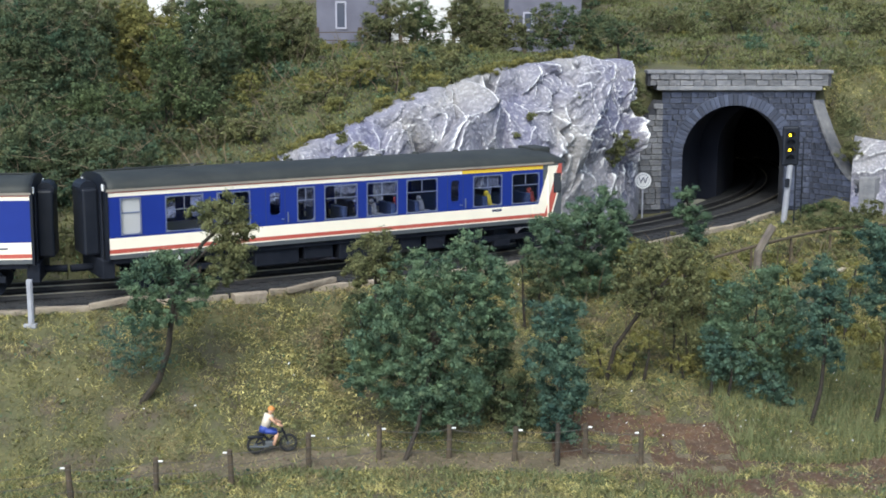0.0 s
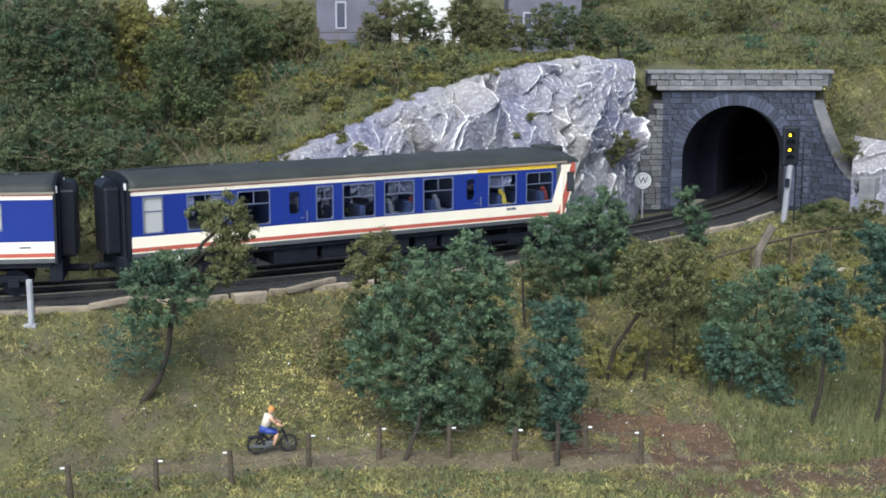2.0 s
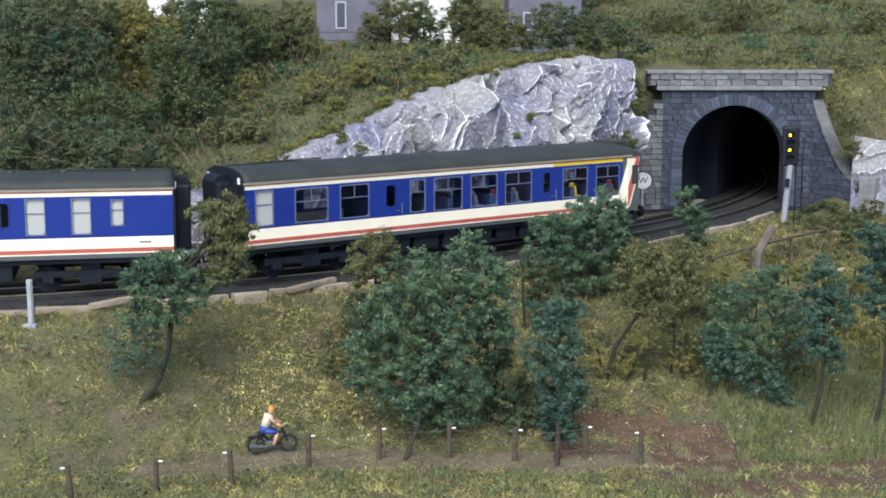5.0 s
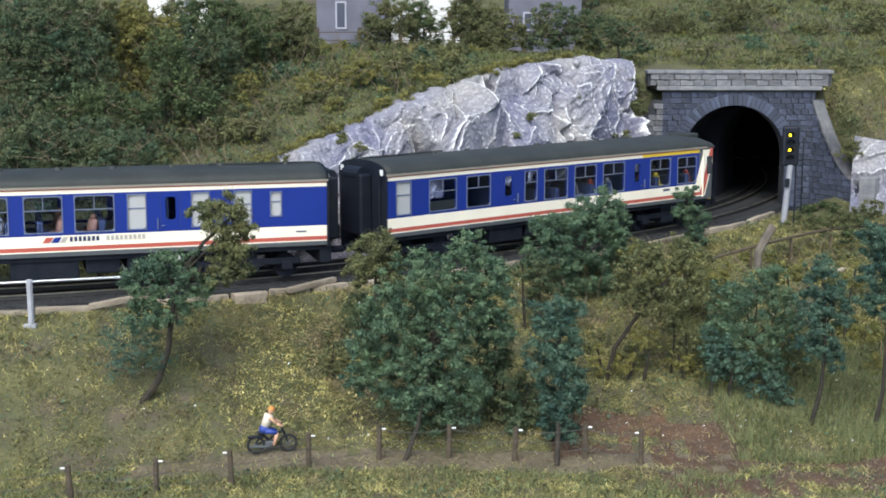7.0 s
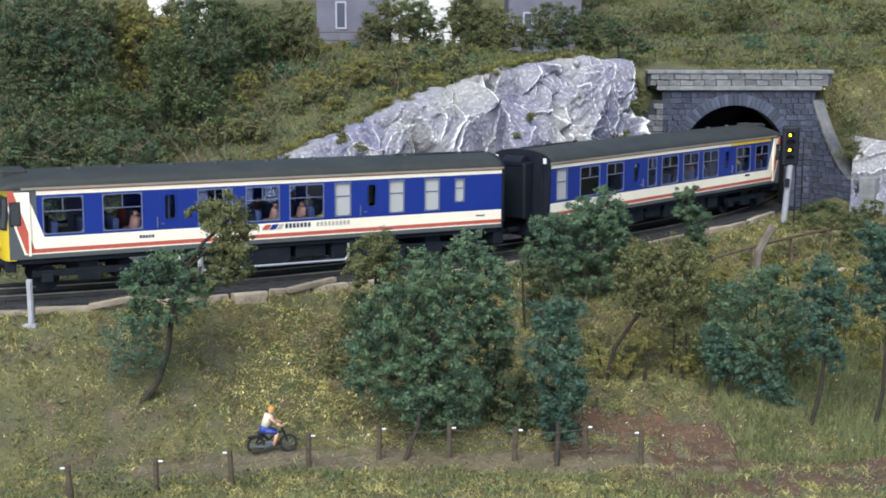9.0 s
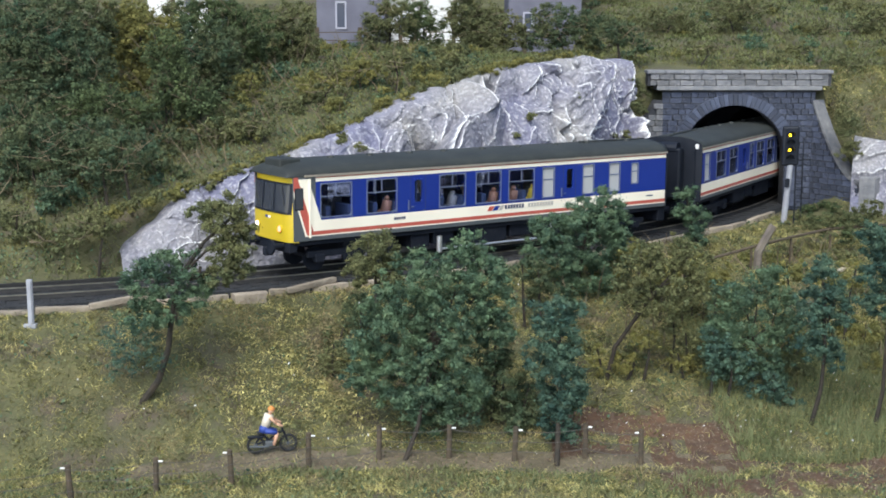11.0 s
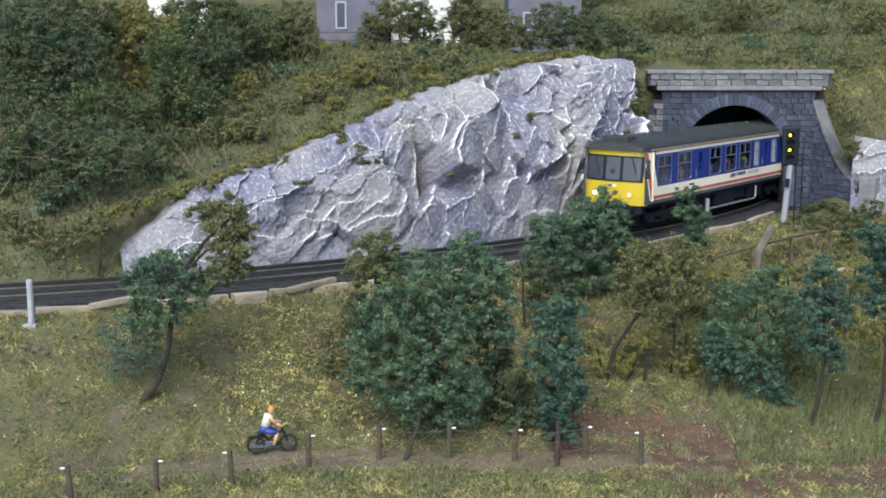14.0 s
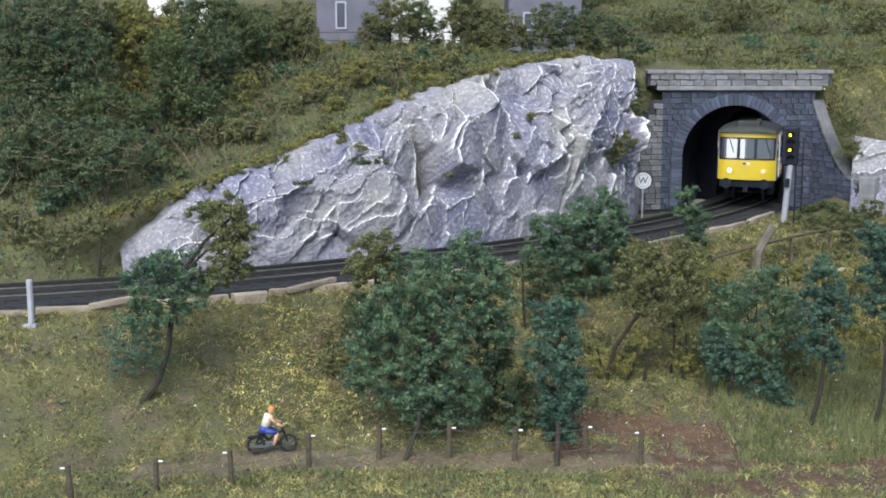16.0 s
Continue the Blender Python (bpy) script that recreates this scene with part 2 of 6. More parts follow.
def ground_z(x, y):
    x, y = np.asarray(x, float), np.asarray(y, float)
    s, a = beside(x, y)
    crest = np.interp(s, CREST_S, CREST_Z)
    # hill side
    b = a - 5.6
    cut = ease(s, 4.5, 8.0) * (1 - ease(s, 40.5, 42))
    up = -0.3 + (crest + 0.1) * ease(a, 2.5 + (1.3 + 1.6 * ease(s, 30, 37)) * cut, 5.2 + (0.7 + 1.0 * ease(s, 30, 37)) * cut) - 0.35 * cut * ease(a, 2.5, 3) * (1 - ease(a, 4.6, 6.2))
    up = np.where(b > 0, up + (7.2 - crest).clip(0) * (1 - np.exp(-b.clip(0) / 9)) + 0.015 * b.clip(0, 60) + 0.28 * (y - 87).clip(0, 30), up)
    # valley side
    lane = np.clip(y - path_y(x), 0.01, None)
    t = np.clip((-a - 2.2) / (np.clip(-a - 2.2, 0.01, None) + lane), 0, 1)
    down = -0.4 - 3.5 * (0.75 * t + 0.25 * ease(t, 0, 1))
    down = np.where(y < path_y(x), -3.9 - 0.03 * np.clip(34.6 - y, 0, 60), down)
    z = np.where(a > 0, up, down)
    z = np.where(np.abs(a) < 2.2, -0.4, z)
    # the hill over the tunnel, and its flank beside the portal
    hill = 6.0 + 0.2 * (y - 64).clip(0, 40) + 0.0 * x
    over = ease(y, PORTAL_Y + 0.2, PORTAL_Y + 0.9) * ease(x, 7.0, 9.5) * (1 - ease(x, 18.4, 19.4))
    flank = ease(y + 0.55 * (x - 18.5), 59.5, 66.5) * ease(x, 17.4, 19.4)
    z = z * (1 - np.maximum(over, flank)) + hill * np.maximum(over, flank)
    rough = ease(np.abs(a), 2.4, 4.5)
    return z + rough * (0.22 * wave(x, y, 1, 5.0) + 0.1 * wave(x, y, 2, 1.6))


# ---- ground ----
gx = np.concatenate([[-420, -260, -160, -110, -75], np.arange(-50, 50.01, 0.4), [75, 110, 160, 260, 420]])
gy = np.concatenate([[-420, -260, -160, -90, -40, -10, 10], np.arange(22, 110.01, 0.4), [130, 160, 200, 260, 420]])
GX, GY = np.meshgrid(gx, gy)
GZ = ground_z(GX, GY)
idx = np.arange(GX.size).reshape(GX.shape)
quads = np.stack([idx[:-1, :-1], idx[:-1, 1:], idx[1:, 1:], idx[1:, :-1]], -1).reshape(-1, 4)
cx, cy = (GX[:-1, :-1] / 2 + GX[1:, 1:] / 2).ravel(), (GY[:-1, :-1] / 2 + GY[1:, 1:] / 2).ravel()
hole = (cx > 11.0) & (cx < 17.0) & (cy > PORTAL_Y - 0.3) & (cy < PORTAL_Y + 1.5)
ground = sheet("ground", np.stack([GX, GY, GZ], -1).reshape(-1, 3), quads[~hole], SOIL, smooth=True)
ground.data.materials.append(RED_SOIL)
ground.data.materials.append(PATH)
pz = np.zeros(len(quads), int)
pz[on_path(cx, cy)], pz[red_earth(cx, cy)] = 2, 1
ground.data.polygons.foreach_set("material_index", pz[~hole])
tagged(ground, "modelled earth with short flock grass and bare patches", "ground", kind="structure")

# ---- the track ----
step = np.arange(-50, 64, 0.5)


def ribbon(name, section, material, smooth=False, s_list=step):
    """A section of (offset, height) points carried along the track."""
    vs, fs, n = [], [], len(section)
    for s in s_list:
        for off, z in section:
            x, y, _ = on_line(s, off)
            vs.append((x, y, z))
    for i in range(len(s_list) - 1):
        for j in range(n):
            a, b = i * n + j, i * n + (j + 1) % n
            fs.append((a, b, b + n, a + n))
    return sheet(name, vs, fs, material, smooth=smooth)


ballast = tagged(ribbon("track_bed", [(-1.75, -0.75), (-1.6, -0.18), (1.65, -0.18), (2.6, -0.3), (2.9, -0.8)], BALLAST), "dark ballast bed under the rails", "track bed", kind="structure")
track = empty("railway_track", "weathered model railway track with bright rail heads", "railway track")
for o in (-0.628, 0.628):
    r = ribbon("rail", [(o - 0.05, -0.16), (o - 0.03, -0.03), (o + 0.03, -0.03), (o + 0.05, -0.16)], RAIL_SIDE)
    r.parent = track
    r = ribbon("rail_head", [(o - 0.038, -0.03), (o - 0.038, 0.0), (o + 0.038, 0.0), (o + 0.038, -0.03)], RAIL_TOP)
    r.parent = track
guard = ribbon("cable_trough", [(1.2, -0.16), (1.2, 0.02), (1.36, 0.02), (1.36, -0.16)], RAIL_SIDE)
guard.parent = track
sl = bm_new()
box(sl, -0.13, 0.13, -1.2, 1.2, -0.3, -0.15, bevel=0.02)
sleeper_mesh = None
for s in np.arange(-20, 60, 0.66):
    if sleeper_mesh is None:
        ob = part("sleeper", sl, SLEEPER, track)
        sleeper_mesh = ob.data
    else:
        ob = new("sleeper", sleeper_mesh)
        ob.parent = track
    x, y, t = on_line(s)
    ob.matrix_basis = P(x, y, 0.0, 0, 0, math.degrees(t))


# ---- the rock cutting ----
def rock_face(name, line, height, depth, lean, length, rows, cols, seed, label, cover=2.4):
    """A crag: line(u) gives the foot's place and the way into the hill, height(u) its crest."""
    r = np.random.RandomState(seed)
    U, V = np.meshgrid(np.linspace(0, 1, cols + 1), np.linspace(0, 1, rows + 1), indexing="ij")
    foot = np.array([line(u) for u in np.linspace(0, 1, cols + 1)])[:, None, :].repeat(rows + 1, 1)
    h = np.array([height(u) for u in np.linspace(0, 1, cols + 1)])[:, None].repeat(rows + 1, 1)
    w, back = np.minimum(V / 0.84, 1), np.maximum(V - 0.84, 0) / 0.16
    z = -0.6 + (h + 0.6) * np.sin(w * math.pi / 2) ** 0.8 - 0.9 * back ** 2
    a = lean * w ** 1.4 * (h / 6 + 0.25).clip(0, 1) + back * cover
    x1 = U * length
    z1 = z * 1.25 + 2.2 * back
    x1, z1 = x1 + 0.5 * wave(x1, z1, seed + 1, 4.0), z1 + 0.45 * wave(x1, z1, seed + 2, 3.5)
    x1, z1 = x1 + 0.09 * wave(x1, z1, seed + 3, 0.8), z1 + 0.09 * wave(x1, z1, seed + 4, 0.8)
    x1, z1 = x1 + 0.05 * wave(x1, z1, seed + 5, 0.3), z1 + 0.05 * wave(x1, z1, seed + 6, 0.3)

    def slabs(angle, stretch, size, step_, tip, lip, fold, width):
        """Flat slabs that lie along a slant, each tilted and stepped, with thin raised folds on their joints."""
        ca, sa = math.cos(radians(angle)), math.sin(radians(angle))
        q = np.stack([((x1 * ca + z1 * sa) / stretch).ravel(), (z1 * ca - x1 * sa).ravel()], 1)
        lo, hi = q.min(0) - size, q.max(0) + size
        n = max(4, int((hi - lo).prod() / size ** 2))
        cells = r.uniform(lo, hi, (n, 2))
        lift, tilt, thin = r.uniform(-step_, step_, n), r.normal(0, tip, (n, 2)) + (0, lip), np.where(r.uniform(size=n) < 0.3, -0.45, r.uniform(0, 1.0, n))
        res = np.zeros(len(q))
        for k in range(0, len(q), rows + 1):
            col = q[k:k + rows + 1]
            a0, a1 = col.min(0) - 2.2 * size, col.max(0) + 2.2 * size
            pick = ((cells > a0) & (cells < a1)).all(1)
            d = col[:, None, :] - cells[pick][None]
            far = np.sqrt((d * d).sum(2))
            order = np.argsort(far, axis=1)[:, :2]
            f1, f2 = np.take_along_axis(far, order, 1).T
            plane = lift[pick][None] + (d * tilt[pick][None]).sum(2)
            w = np.exp(-(far - f1[:, None]) / (0.012 * size + 0.008))
            crease = thin[pick][order[:, 0]] + thin[pick][order[:, 1]]
            res[k:k + rows + 1] = (plane * w).sum(1) / w.sum(1) + fold * crease * np.exp(-(f2 - f1) / width)
        return res.reshape(U.shape)

    strata = slabs(17, 3.0, 1.35, 0.3, 0.28, 0.14, 0.13, 0.035) + slabs(28, 2.0, 0.8, 0.05, 0.2, 0.06, 0.06, 0.03)
    crags = slabs(48, 1.2, 2.3, 0.26, 0.27, 0.08, 0.13, 0.035) + slabs(66, 1.4, 1.1, 0.07, 0.22, 0.06, 0.08, 0.03)
    knobs = slabs(75, 1.5, 0.6, 0.06, 0.24, 0.08, 0.05, 0.03)
    low = ease(U + 0.12 * wave(x1, z1, seed + 8, 5.0) + 0.05 * (h - z), 0.36, 0.56)
    out = strata * (1 - low) + (crags + knobs * ease(U, 0.6, 0.8)) * low + 0.25 * wave(x1, z1, seed + 9, 5.0) * (1 - U) + 0.03 * wave(x1, z1, seed + 10, 0.35)
    out = out.reshape(U.shape)
    fade = np.minimum(1, V * 6) * np.clip((1 - V) * 4 - 0.5, 0.1, 1) * np.minimum(1, 0.3 + h / 5) * np.minimum(1, np.minimum(U, 1 - U) * 25 + 0.15)
    out = depth * fade * out
    vs = np.stack([foot[..., 0] + foot[..., 2] * (a - out), foot[..., 1] + foot[..., 3] * (a - out), z + 0.5 * out], -1).reshape(-1, 3)
    idx = np.arange((cols + 1) * (rows + 1)).reshape(cols + 1, rows + 1)
    fs = np.stack([idx[:-1, :-1], idx[1:, :-1], idx[1:, 1:], idx[:-1, 1:]], -1).reshape(-1, 4)
    ob = sheet(name, vs, fs, ROCK, smooth=True)
    return tagged(ob, label, "rock face", kind="structure")


ROCK_S0, ROCK_S1 = 8.1, 37.8


def cutting_foot(u):
    s = ROCK_S0 + u * (ROCK_S1 - ROCK_S0)
    x, y, t = on_line(s, 2.75 + 1.2 * (1 - u) ** 8 + 1.7 * u ** 8)
    return x, y, -math.sin(t), math.cos(t)


rock_face("rock_face", cutting_foot, lambda u: float(np.interp(ROCK_S0 + u * (ROCK_S1 - ROCK_S0), CREST_S, CREST_Z)) * (0.12 + 0.88 * min(1, u * 10) ** 0.75) + 0.1 + 0.04 * math.sin(u * 90) + 0.03 * math.sin(u * 217),
          1.0, 2.3, 36, 220, 1080, 11, "grey modelled rock cutting with dry-brushed white ridges")


def side_foot(u):
    return 18.9 + 5.0 * u, 60.4 - 2.0 * u, 0.34, 0.94


rock_face("rock_outcrop", side_foot, lambda u: 3.3 - 0.8 * u, 0.8, 1.8, 6, 70, 90, 4, "grey rock outcrop beside the tunnel")

# ---- the tunnel portal ----
portal = empty("tunnel_portal", "dark blue-grey stone single-track tunnel portal", "tunnel portal")
AR, AZ = 2.46, 2.17


def arch_outline(r, foot):
    pts = [(PORTAL_X - r, foot)]
    pts += [(PORTAL_X - r * math.cos(math.pi * i / 24), AZ + r * math.sin(math.pi * i / 24)) for i in range(25)]
    return pts + [(PORTAL_X + r, foot)]


bm = bm_new()
arch = arch_outline(AR, -0.5)
outer = [(10.5, -0.5)] + [(10.5 + 7.35 * i / 24, 5.36) for i in range(25)] + [(17.85, -0.5)]
for y in (PORTAL_Y, PORTAL_Y + 0.8):
    a = [bm.verts.new((x, y, z)) for x, z in arch]
    b = [bm.verts.new((x, y, z)) for x, z in outer]
    for i in range(26):
        bm.faces.new((a[i], a[i + 1], b[i + 1], b[i]))
bm.verts.ensure_lookup_table()
n = len(arch)
for i in range(26):
    bm.faces.new((bm.verts[i], bm.verts[i + 1], bm.verts[2 * n + i + 1], bm.verts[2 * n + i]))
bmesh.ops.recalc_face_normals(bm, faces=bm.faces)
part("backing_wall", bm, MORTAR, portal)
block_meshes = []
rng = random.Random(3)


def stone_mesh(k):
    bm = bm_new()
    bmesh.ops.create_cube(bm, size=1)
    bmesh.ops.bevel(bm, geom=list(bm.edges), offset=0.07, segments=1, affect="EDGES")
    for v in bm.verts:
        if v.co.y < -0.4:
            v.co.y += rng.uniform(-0.12, 0.12)
        v.co.x += rng.uniform(-0.02, 0.02)
        v.co.z += rng.uniform(-0.025, 0.025)
    return bm


def stones(parent, inside, origin, turn, u0, u1, z0, z1, material, course=0.36, wide=(0.5, 0.95), name="stone_block"):
    """Courses of squared stones on a wall through origin, turned by turn degrees."""
    meshes = []
    for k in range(4):
        ob = part(name, stone_mesh(k), material, parent)
        meshes.append(ob.data)
        bpy.data.objects.remove(ob)
    base = P(*origin, 0, 0, turn)
    z = z0
    while z < z1 - 0.1:
        u = u0 - rng.uniform(0, 0.4)
        while u < u1:
            w = rng.uniform(*wide)
            a0, a1 = max(u, u0), min(u + w, u1)
            if u + w > u1 - 0.2:
                a1 = u1
            c = (a0 + a1) / 2
            if a1 - a0 > 0.08 and inside(c, z + course / 2) and inside(c, z + course * 0.8):
                ob = new(name, meshes[rng.randrange(4)])
                ob.parent = parent
                ob.matrix_basis = base @ P(c, -0.02, z + course / 2) @ Matrix.Diagonal((a1 - a0 - 0.03, 0.16, course - 0.03, 1))
            u += w
        z += course


def front_inside(x, z):
    if not 10.5 < x < 17.85 or z > 5.36:
        return False
    r = AR + 0.3
    if z < AZ:
        return abs(x - PORTAL_X) > r
    return math.hypot(x - PORTAL_X, z - AZ) > r


def whole(x, z):
    return True


stones(portal, front_inside, (0, PORTAL_Y, 0), 0, 10.5, 17.85, -0.4, 5.36, STONE, 0.27, (0.3, 0.62))
bm = bm_new()
box(bm, 10.2, 18.1, PORTAL_Y - 0.28, PORTAL_Y + 0.8, 5.36, 5.56, bevel=0.03)
part("string_course", bm, STONE_PALE, portal, "pale projecting stone course")
bm = bm_new()
box(bm, 9.8, 18.55, PORTAL_Y - 0.1, PORTAL_Y + 0.7, 5.56, 6.14)
part("parapet_core", bm, MORTAR, portal)
stones(portal, whole, (0, PORTAL_Y - 0.1, 0), 0, 9.9, 18.4, 5.56, 6.14, STONE_PALE, 0.29, (0.5, 0.8), "parapet_block")
bm = bm_new()
for i in range(10):
    x = 9.74 + i * 0.888
    box(bm, x, x + 0.87, PORTAL_Y - 0.25, PORTAL_Y + 0.8, 6.14, 6.3 + rng.uniform(-0.01, 0.01), bevel=0.03)
part("coping", bm, STONE_PALE, portal, "pale coping stones")
bm0 = bm_new()
prism(bm0, [(-0.095, 0.0), (0.095, 0.0), (0.118, 0.55), (-0.118, 0.55)], -0.2, 0.3)
bmesh.ops.bevel(bm0, geom=list(bm0.edges), offset=0.02, segments=1, affect="EDGES")
vou = part("voussoir", bm0, STONE, portal)
vm = vou.data
bpy.data.objects.remove(vou)
for i in range(39):
    a = math.pi * (i + 0.5) / 39
    ob = new("voussoir", vm)
    ob.parent = portal
    ob.matrix_basis = P(PORTAL_X - AR * math.cos(a), PORTAL_Y, AZ + AR * math.sin(a), 0, math.degrees(a) - 90, 0)
for sx in (-1, 1):
    for i in range(12):
        ob = new("voussoir", vm)
        ob.parent = portal
        ob.matrix_basis = P(PORTAL_X + sx * AR, PORTAL_Y, AZ - 0.1 - 0.2 * i, 0, 90 * sx, 0)
# bore behind the arch, its darkness painted into the lining
vs, fs = [], []
bore = np.arange(40.2, 66, 0.8)
for i, s in enumerate(bore):
    x, y, t = on_line(s)
    if i == 0:
        x, y, t = PORTAL_X, PORTAL_Y + 0.4, math.pi / 2
    elif i < 5:
        f = i / 5
        x, y, t = PORTAL_X * (1 - f) + x * f, max(y, PORTAL_Y + 0.5 + 0.8 * i), math.pi / 2 * (1 - f) + t * f
    for px, pz in arch_outline(AR + 0.02, -0.5):
        o = px - PORTAL_X
        vs.append((x + math.sin(t) * o, y - math.cos(t) * o, pz))
m = len(arch)
for i in range(len(bore) - 1):
    for j in range(m - 1):
        fs.append((i * m + j, i * m + j + 1, (i + 1) * m + j + 1, (i + 1) * m + j))
fs_end = [list(range((len(bore) - 1) * m, len(bore) * m))]
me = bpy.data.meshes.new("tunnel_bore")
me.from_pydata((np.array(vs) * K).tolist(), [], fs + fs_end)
me.materials.append(BORE_DARK)
tagged(new("tunnel_bore", me), "near-black navy tunnel lining with the bore's shade in its colour", "tunnel", kind="structure")

# wing walls
wing = empty("wing_wall", "pale coursed stone wing wall with a sloping top", "retaining wall", "wing walls")


def wing_top(u):
    return 5.2 - 1.05 * max(0, u - 0.3) if u < 3.2 else 1.6


def wall_core(parent, origin, turn, top, length, thick=0.5):
    bm = bm_new()
    prism(bm, [(0, -0.6)] + [(u * length / 8, top(u * length / 8) - 0.02) for u in range(9)][::1] + [(length, -0.6)], 0.0, thick)
    ob = part("wall_core", bm, MORTAR, parent)
    ob.matrix_basis = P(*origin, 0, 0, turn)


def left_top(u):
    return 1.6 + 1.15 * u if u < 2.6 else 4.9


wall_core(wing, (7.6, 62.55, 0), 12, left_top, 3.05)
stones(wing, lambda u, z: z < left_top(u) and 0 < u < 3.0, (7.6, 62.55, 0), 12, 0, 3.0, -0.4, 5.2, STONE_PALE, 0.27, (0.3, 0.62))
wing_r = empty("wing_wall", "dark coursed stone wing wall sloping down beside the track", "retaining wall", "wing walls")


def right_top(u):
    return 1.1 + 3.6 * max(0.0, 1 - u / 2.9) ** 1.7


wall_core(wing_r, (17.8, 63.1, 0), -58, right_top, 2.9)
stones(wing_r, lambda u, z: z < right_top(u) and 0 < u < 2.85, (17.8, 63.1, 0), -58, 0, 2.9, -0.4, 4.6, STONE, 0.27, (0.3, 0.62))
bm = bm_new()
for k in range(8):
    u, u2 = k * 2.9 / 8, (k + 1) * 2.9 / 8
    prism(bm, [(u, right_top(u)), (u2, right_top(u2)), (u2, right_top(u2) + 0.2), (u, right_top(u) + 0.2)], -0.12, 0.6)
cop = part("coping", bm, STONE_PALE, wing_r, "pale sloping coping")
cop.matrix_basis = P(17.8, 63.1, 0, 0, 0, -58)
bm = bm_new()
box(bm, 0, 0.75, 0, 0.7, -0.4, 1.5, bevel=0.04)
pier = part("end_pier", bm, STONE_PALE, wing_r, "pale stone end pier")
pier.matrix_basis = P(19.25, 60.35, 0, 0, 0, -40)


# ---- the diesel railcars ----
LEN, HALF = 17.5, 1.37
BANDS = [(1.15, 1.29, 5), (1.29, 1.33, 1), (1.33, 1.46, 2), (1.46, 1.82, 1), (1.82, 3.13, 0), (3.13, 3.25, 1), (3.25, 3.28, 2), (3.28, 3.3, 6)]
NAVY = mat("lettering_navy", (0.03, 0.04, 0.1), rough=0.5)
FADED = mat("lettering_grey", (0.45, 0.42, 0.38), rough=0.5)
LIVERY = [BLUE, CREAM, RED, STRIPE_YELLOW, YELLOW, CAB_GREY, GUTTER]


def side_wall(parent, y, windows, cab_window, first=None):
    """One bodyside at y with its openings; x runs from the gangway end (0) to the cab end."""
    sg = 1 if y > 0 else -1
    holes = windows
    xs = sorted({0.0, 16.45, 17.3} | {h[0] for h in holes} | {h[1] for h in holes} | ({first} if first else set()))
    zs = sorted({b[0] for b in BANDS} | {3.3} | {h[2] for h in holes} | {h[3] for h in holes})
    bm = bm_new()
    cache = {}

    def vert(x, yy, z):
        k = (round(x, 4), round(yy, 4), round(z, 4))
        if k not in cache:
            cache[k] = bm.verts.new((x - LEN / 2, yy, z))
        return cache[k]

    inner = y - sg * 0.07
    solid = {}
    for i in range(len(xs) - 1):
        for j in range(len(zs) - 1):
            cx_, cz_ = (xs[i] + xs[i + 1]) / 2, (zs[j] + zs[j + 1]) / 2
            if any(h[0] < cx_ < h[1] and h[2] < cz_ < h[3] for h in holes):
                continue
            solid[i, j] = True
            mi = next(b[2] for b in BANDS if b[0] <= cz_ <= b[1])
            if cx_ > 16.45:
                mi = 5
            elif first and cx_ > first and 3.13 < cz_ < 3.25:
                mi = 3
            for yy in (y, inner):
                q = [vert(xs[i], yy, zs[j]), vert(xs[i + 1], yy, zs[j]), vert(xs[i + 1], yy, zs[j + 1]), vert(xs[i], yy, zs[j + 1])]
                f = bm.faces.new(q)
                f.material_index = mi
    for (i, j) in solid:
        for di, dj, e in ((-1, 0, ((0, 0), (0, 1))), (1, 0, ((1, 0), (1, 1))), (0, -1, ((0, 0), (1, 0))), (0, 1, ((0, 1), (1, 1)))):
            if (i + di, j + dj) not in solid:
                a, b = [(xs[i + p], zs[j + q]) for p, q in e]
                f = bm.faces.new((vert(a[0], y, a[1]), vert(b[0], y, b[1]), vert(b[0], inner, b[1]), vert(a[0], inner, a[1])))
                f.material_index = 5 if a[0] > 16.5 else 0
    bmesh.ops.recalc_face_normals(bm, faces=bm.faces)
    ob = part("bodyside", bm, LIVERY, parent, "blue bodyside with cream and red stripes")
    # slanting bands at the cab end
    o1, o2 = y, y + sg * 0.012
    for nm, mt, pts in (("cream_band", CREAM, [(16.71, 3.135), (16.71, 3.235), (17.14, 3.235), (16.55, 1.46), (16.0, 1.46), (16.0, 1.8), (16.25, 1.82)]),
                        ("red_band", RED, [(17.14, 3.3), (17.3, 3.3), (17.3, 2.9), (16.8, 1.33), (16.0, 1.33), (16.0, 1.46), (16.55, 1.46)]),
                        ("cream_line", CREAM, [(17.29, 2.86), (17.3, 2.7), (16.86, 1.29), (16.0, 1.29), (16.0, 1.33), (16.8, 1.33)])):
        bm = bm_new()
        prism(bm, [(x - LEN / 2, z) for x, z in pts], o1, o2)
        part(nm, bm, mt, ob)
    bm = bm_new()
    prism(bm, [(16.66 - LEN / 2, 3.24), (16.72 - LEN / 2, 3.24), (16.72 - LEN / 2, 1.25), (16.66 - LEN / 2, 1.25)], o2, o2 + sg * 0.04)
    part("handrail", bm, CREAM, ob)
    return ob, sg


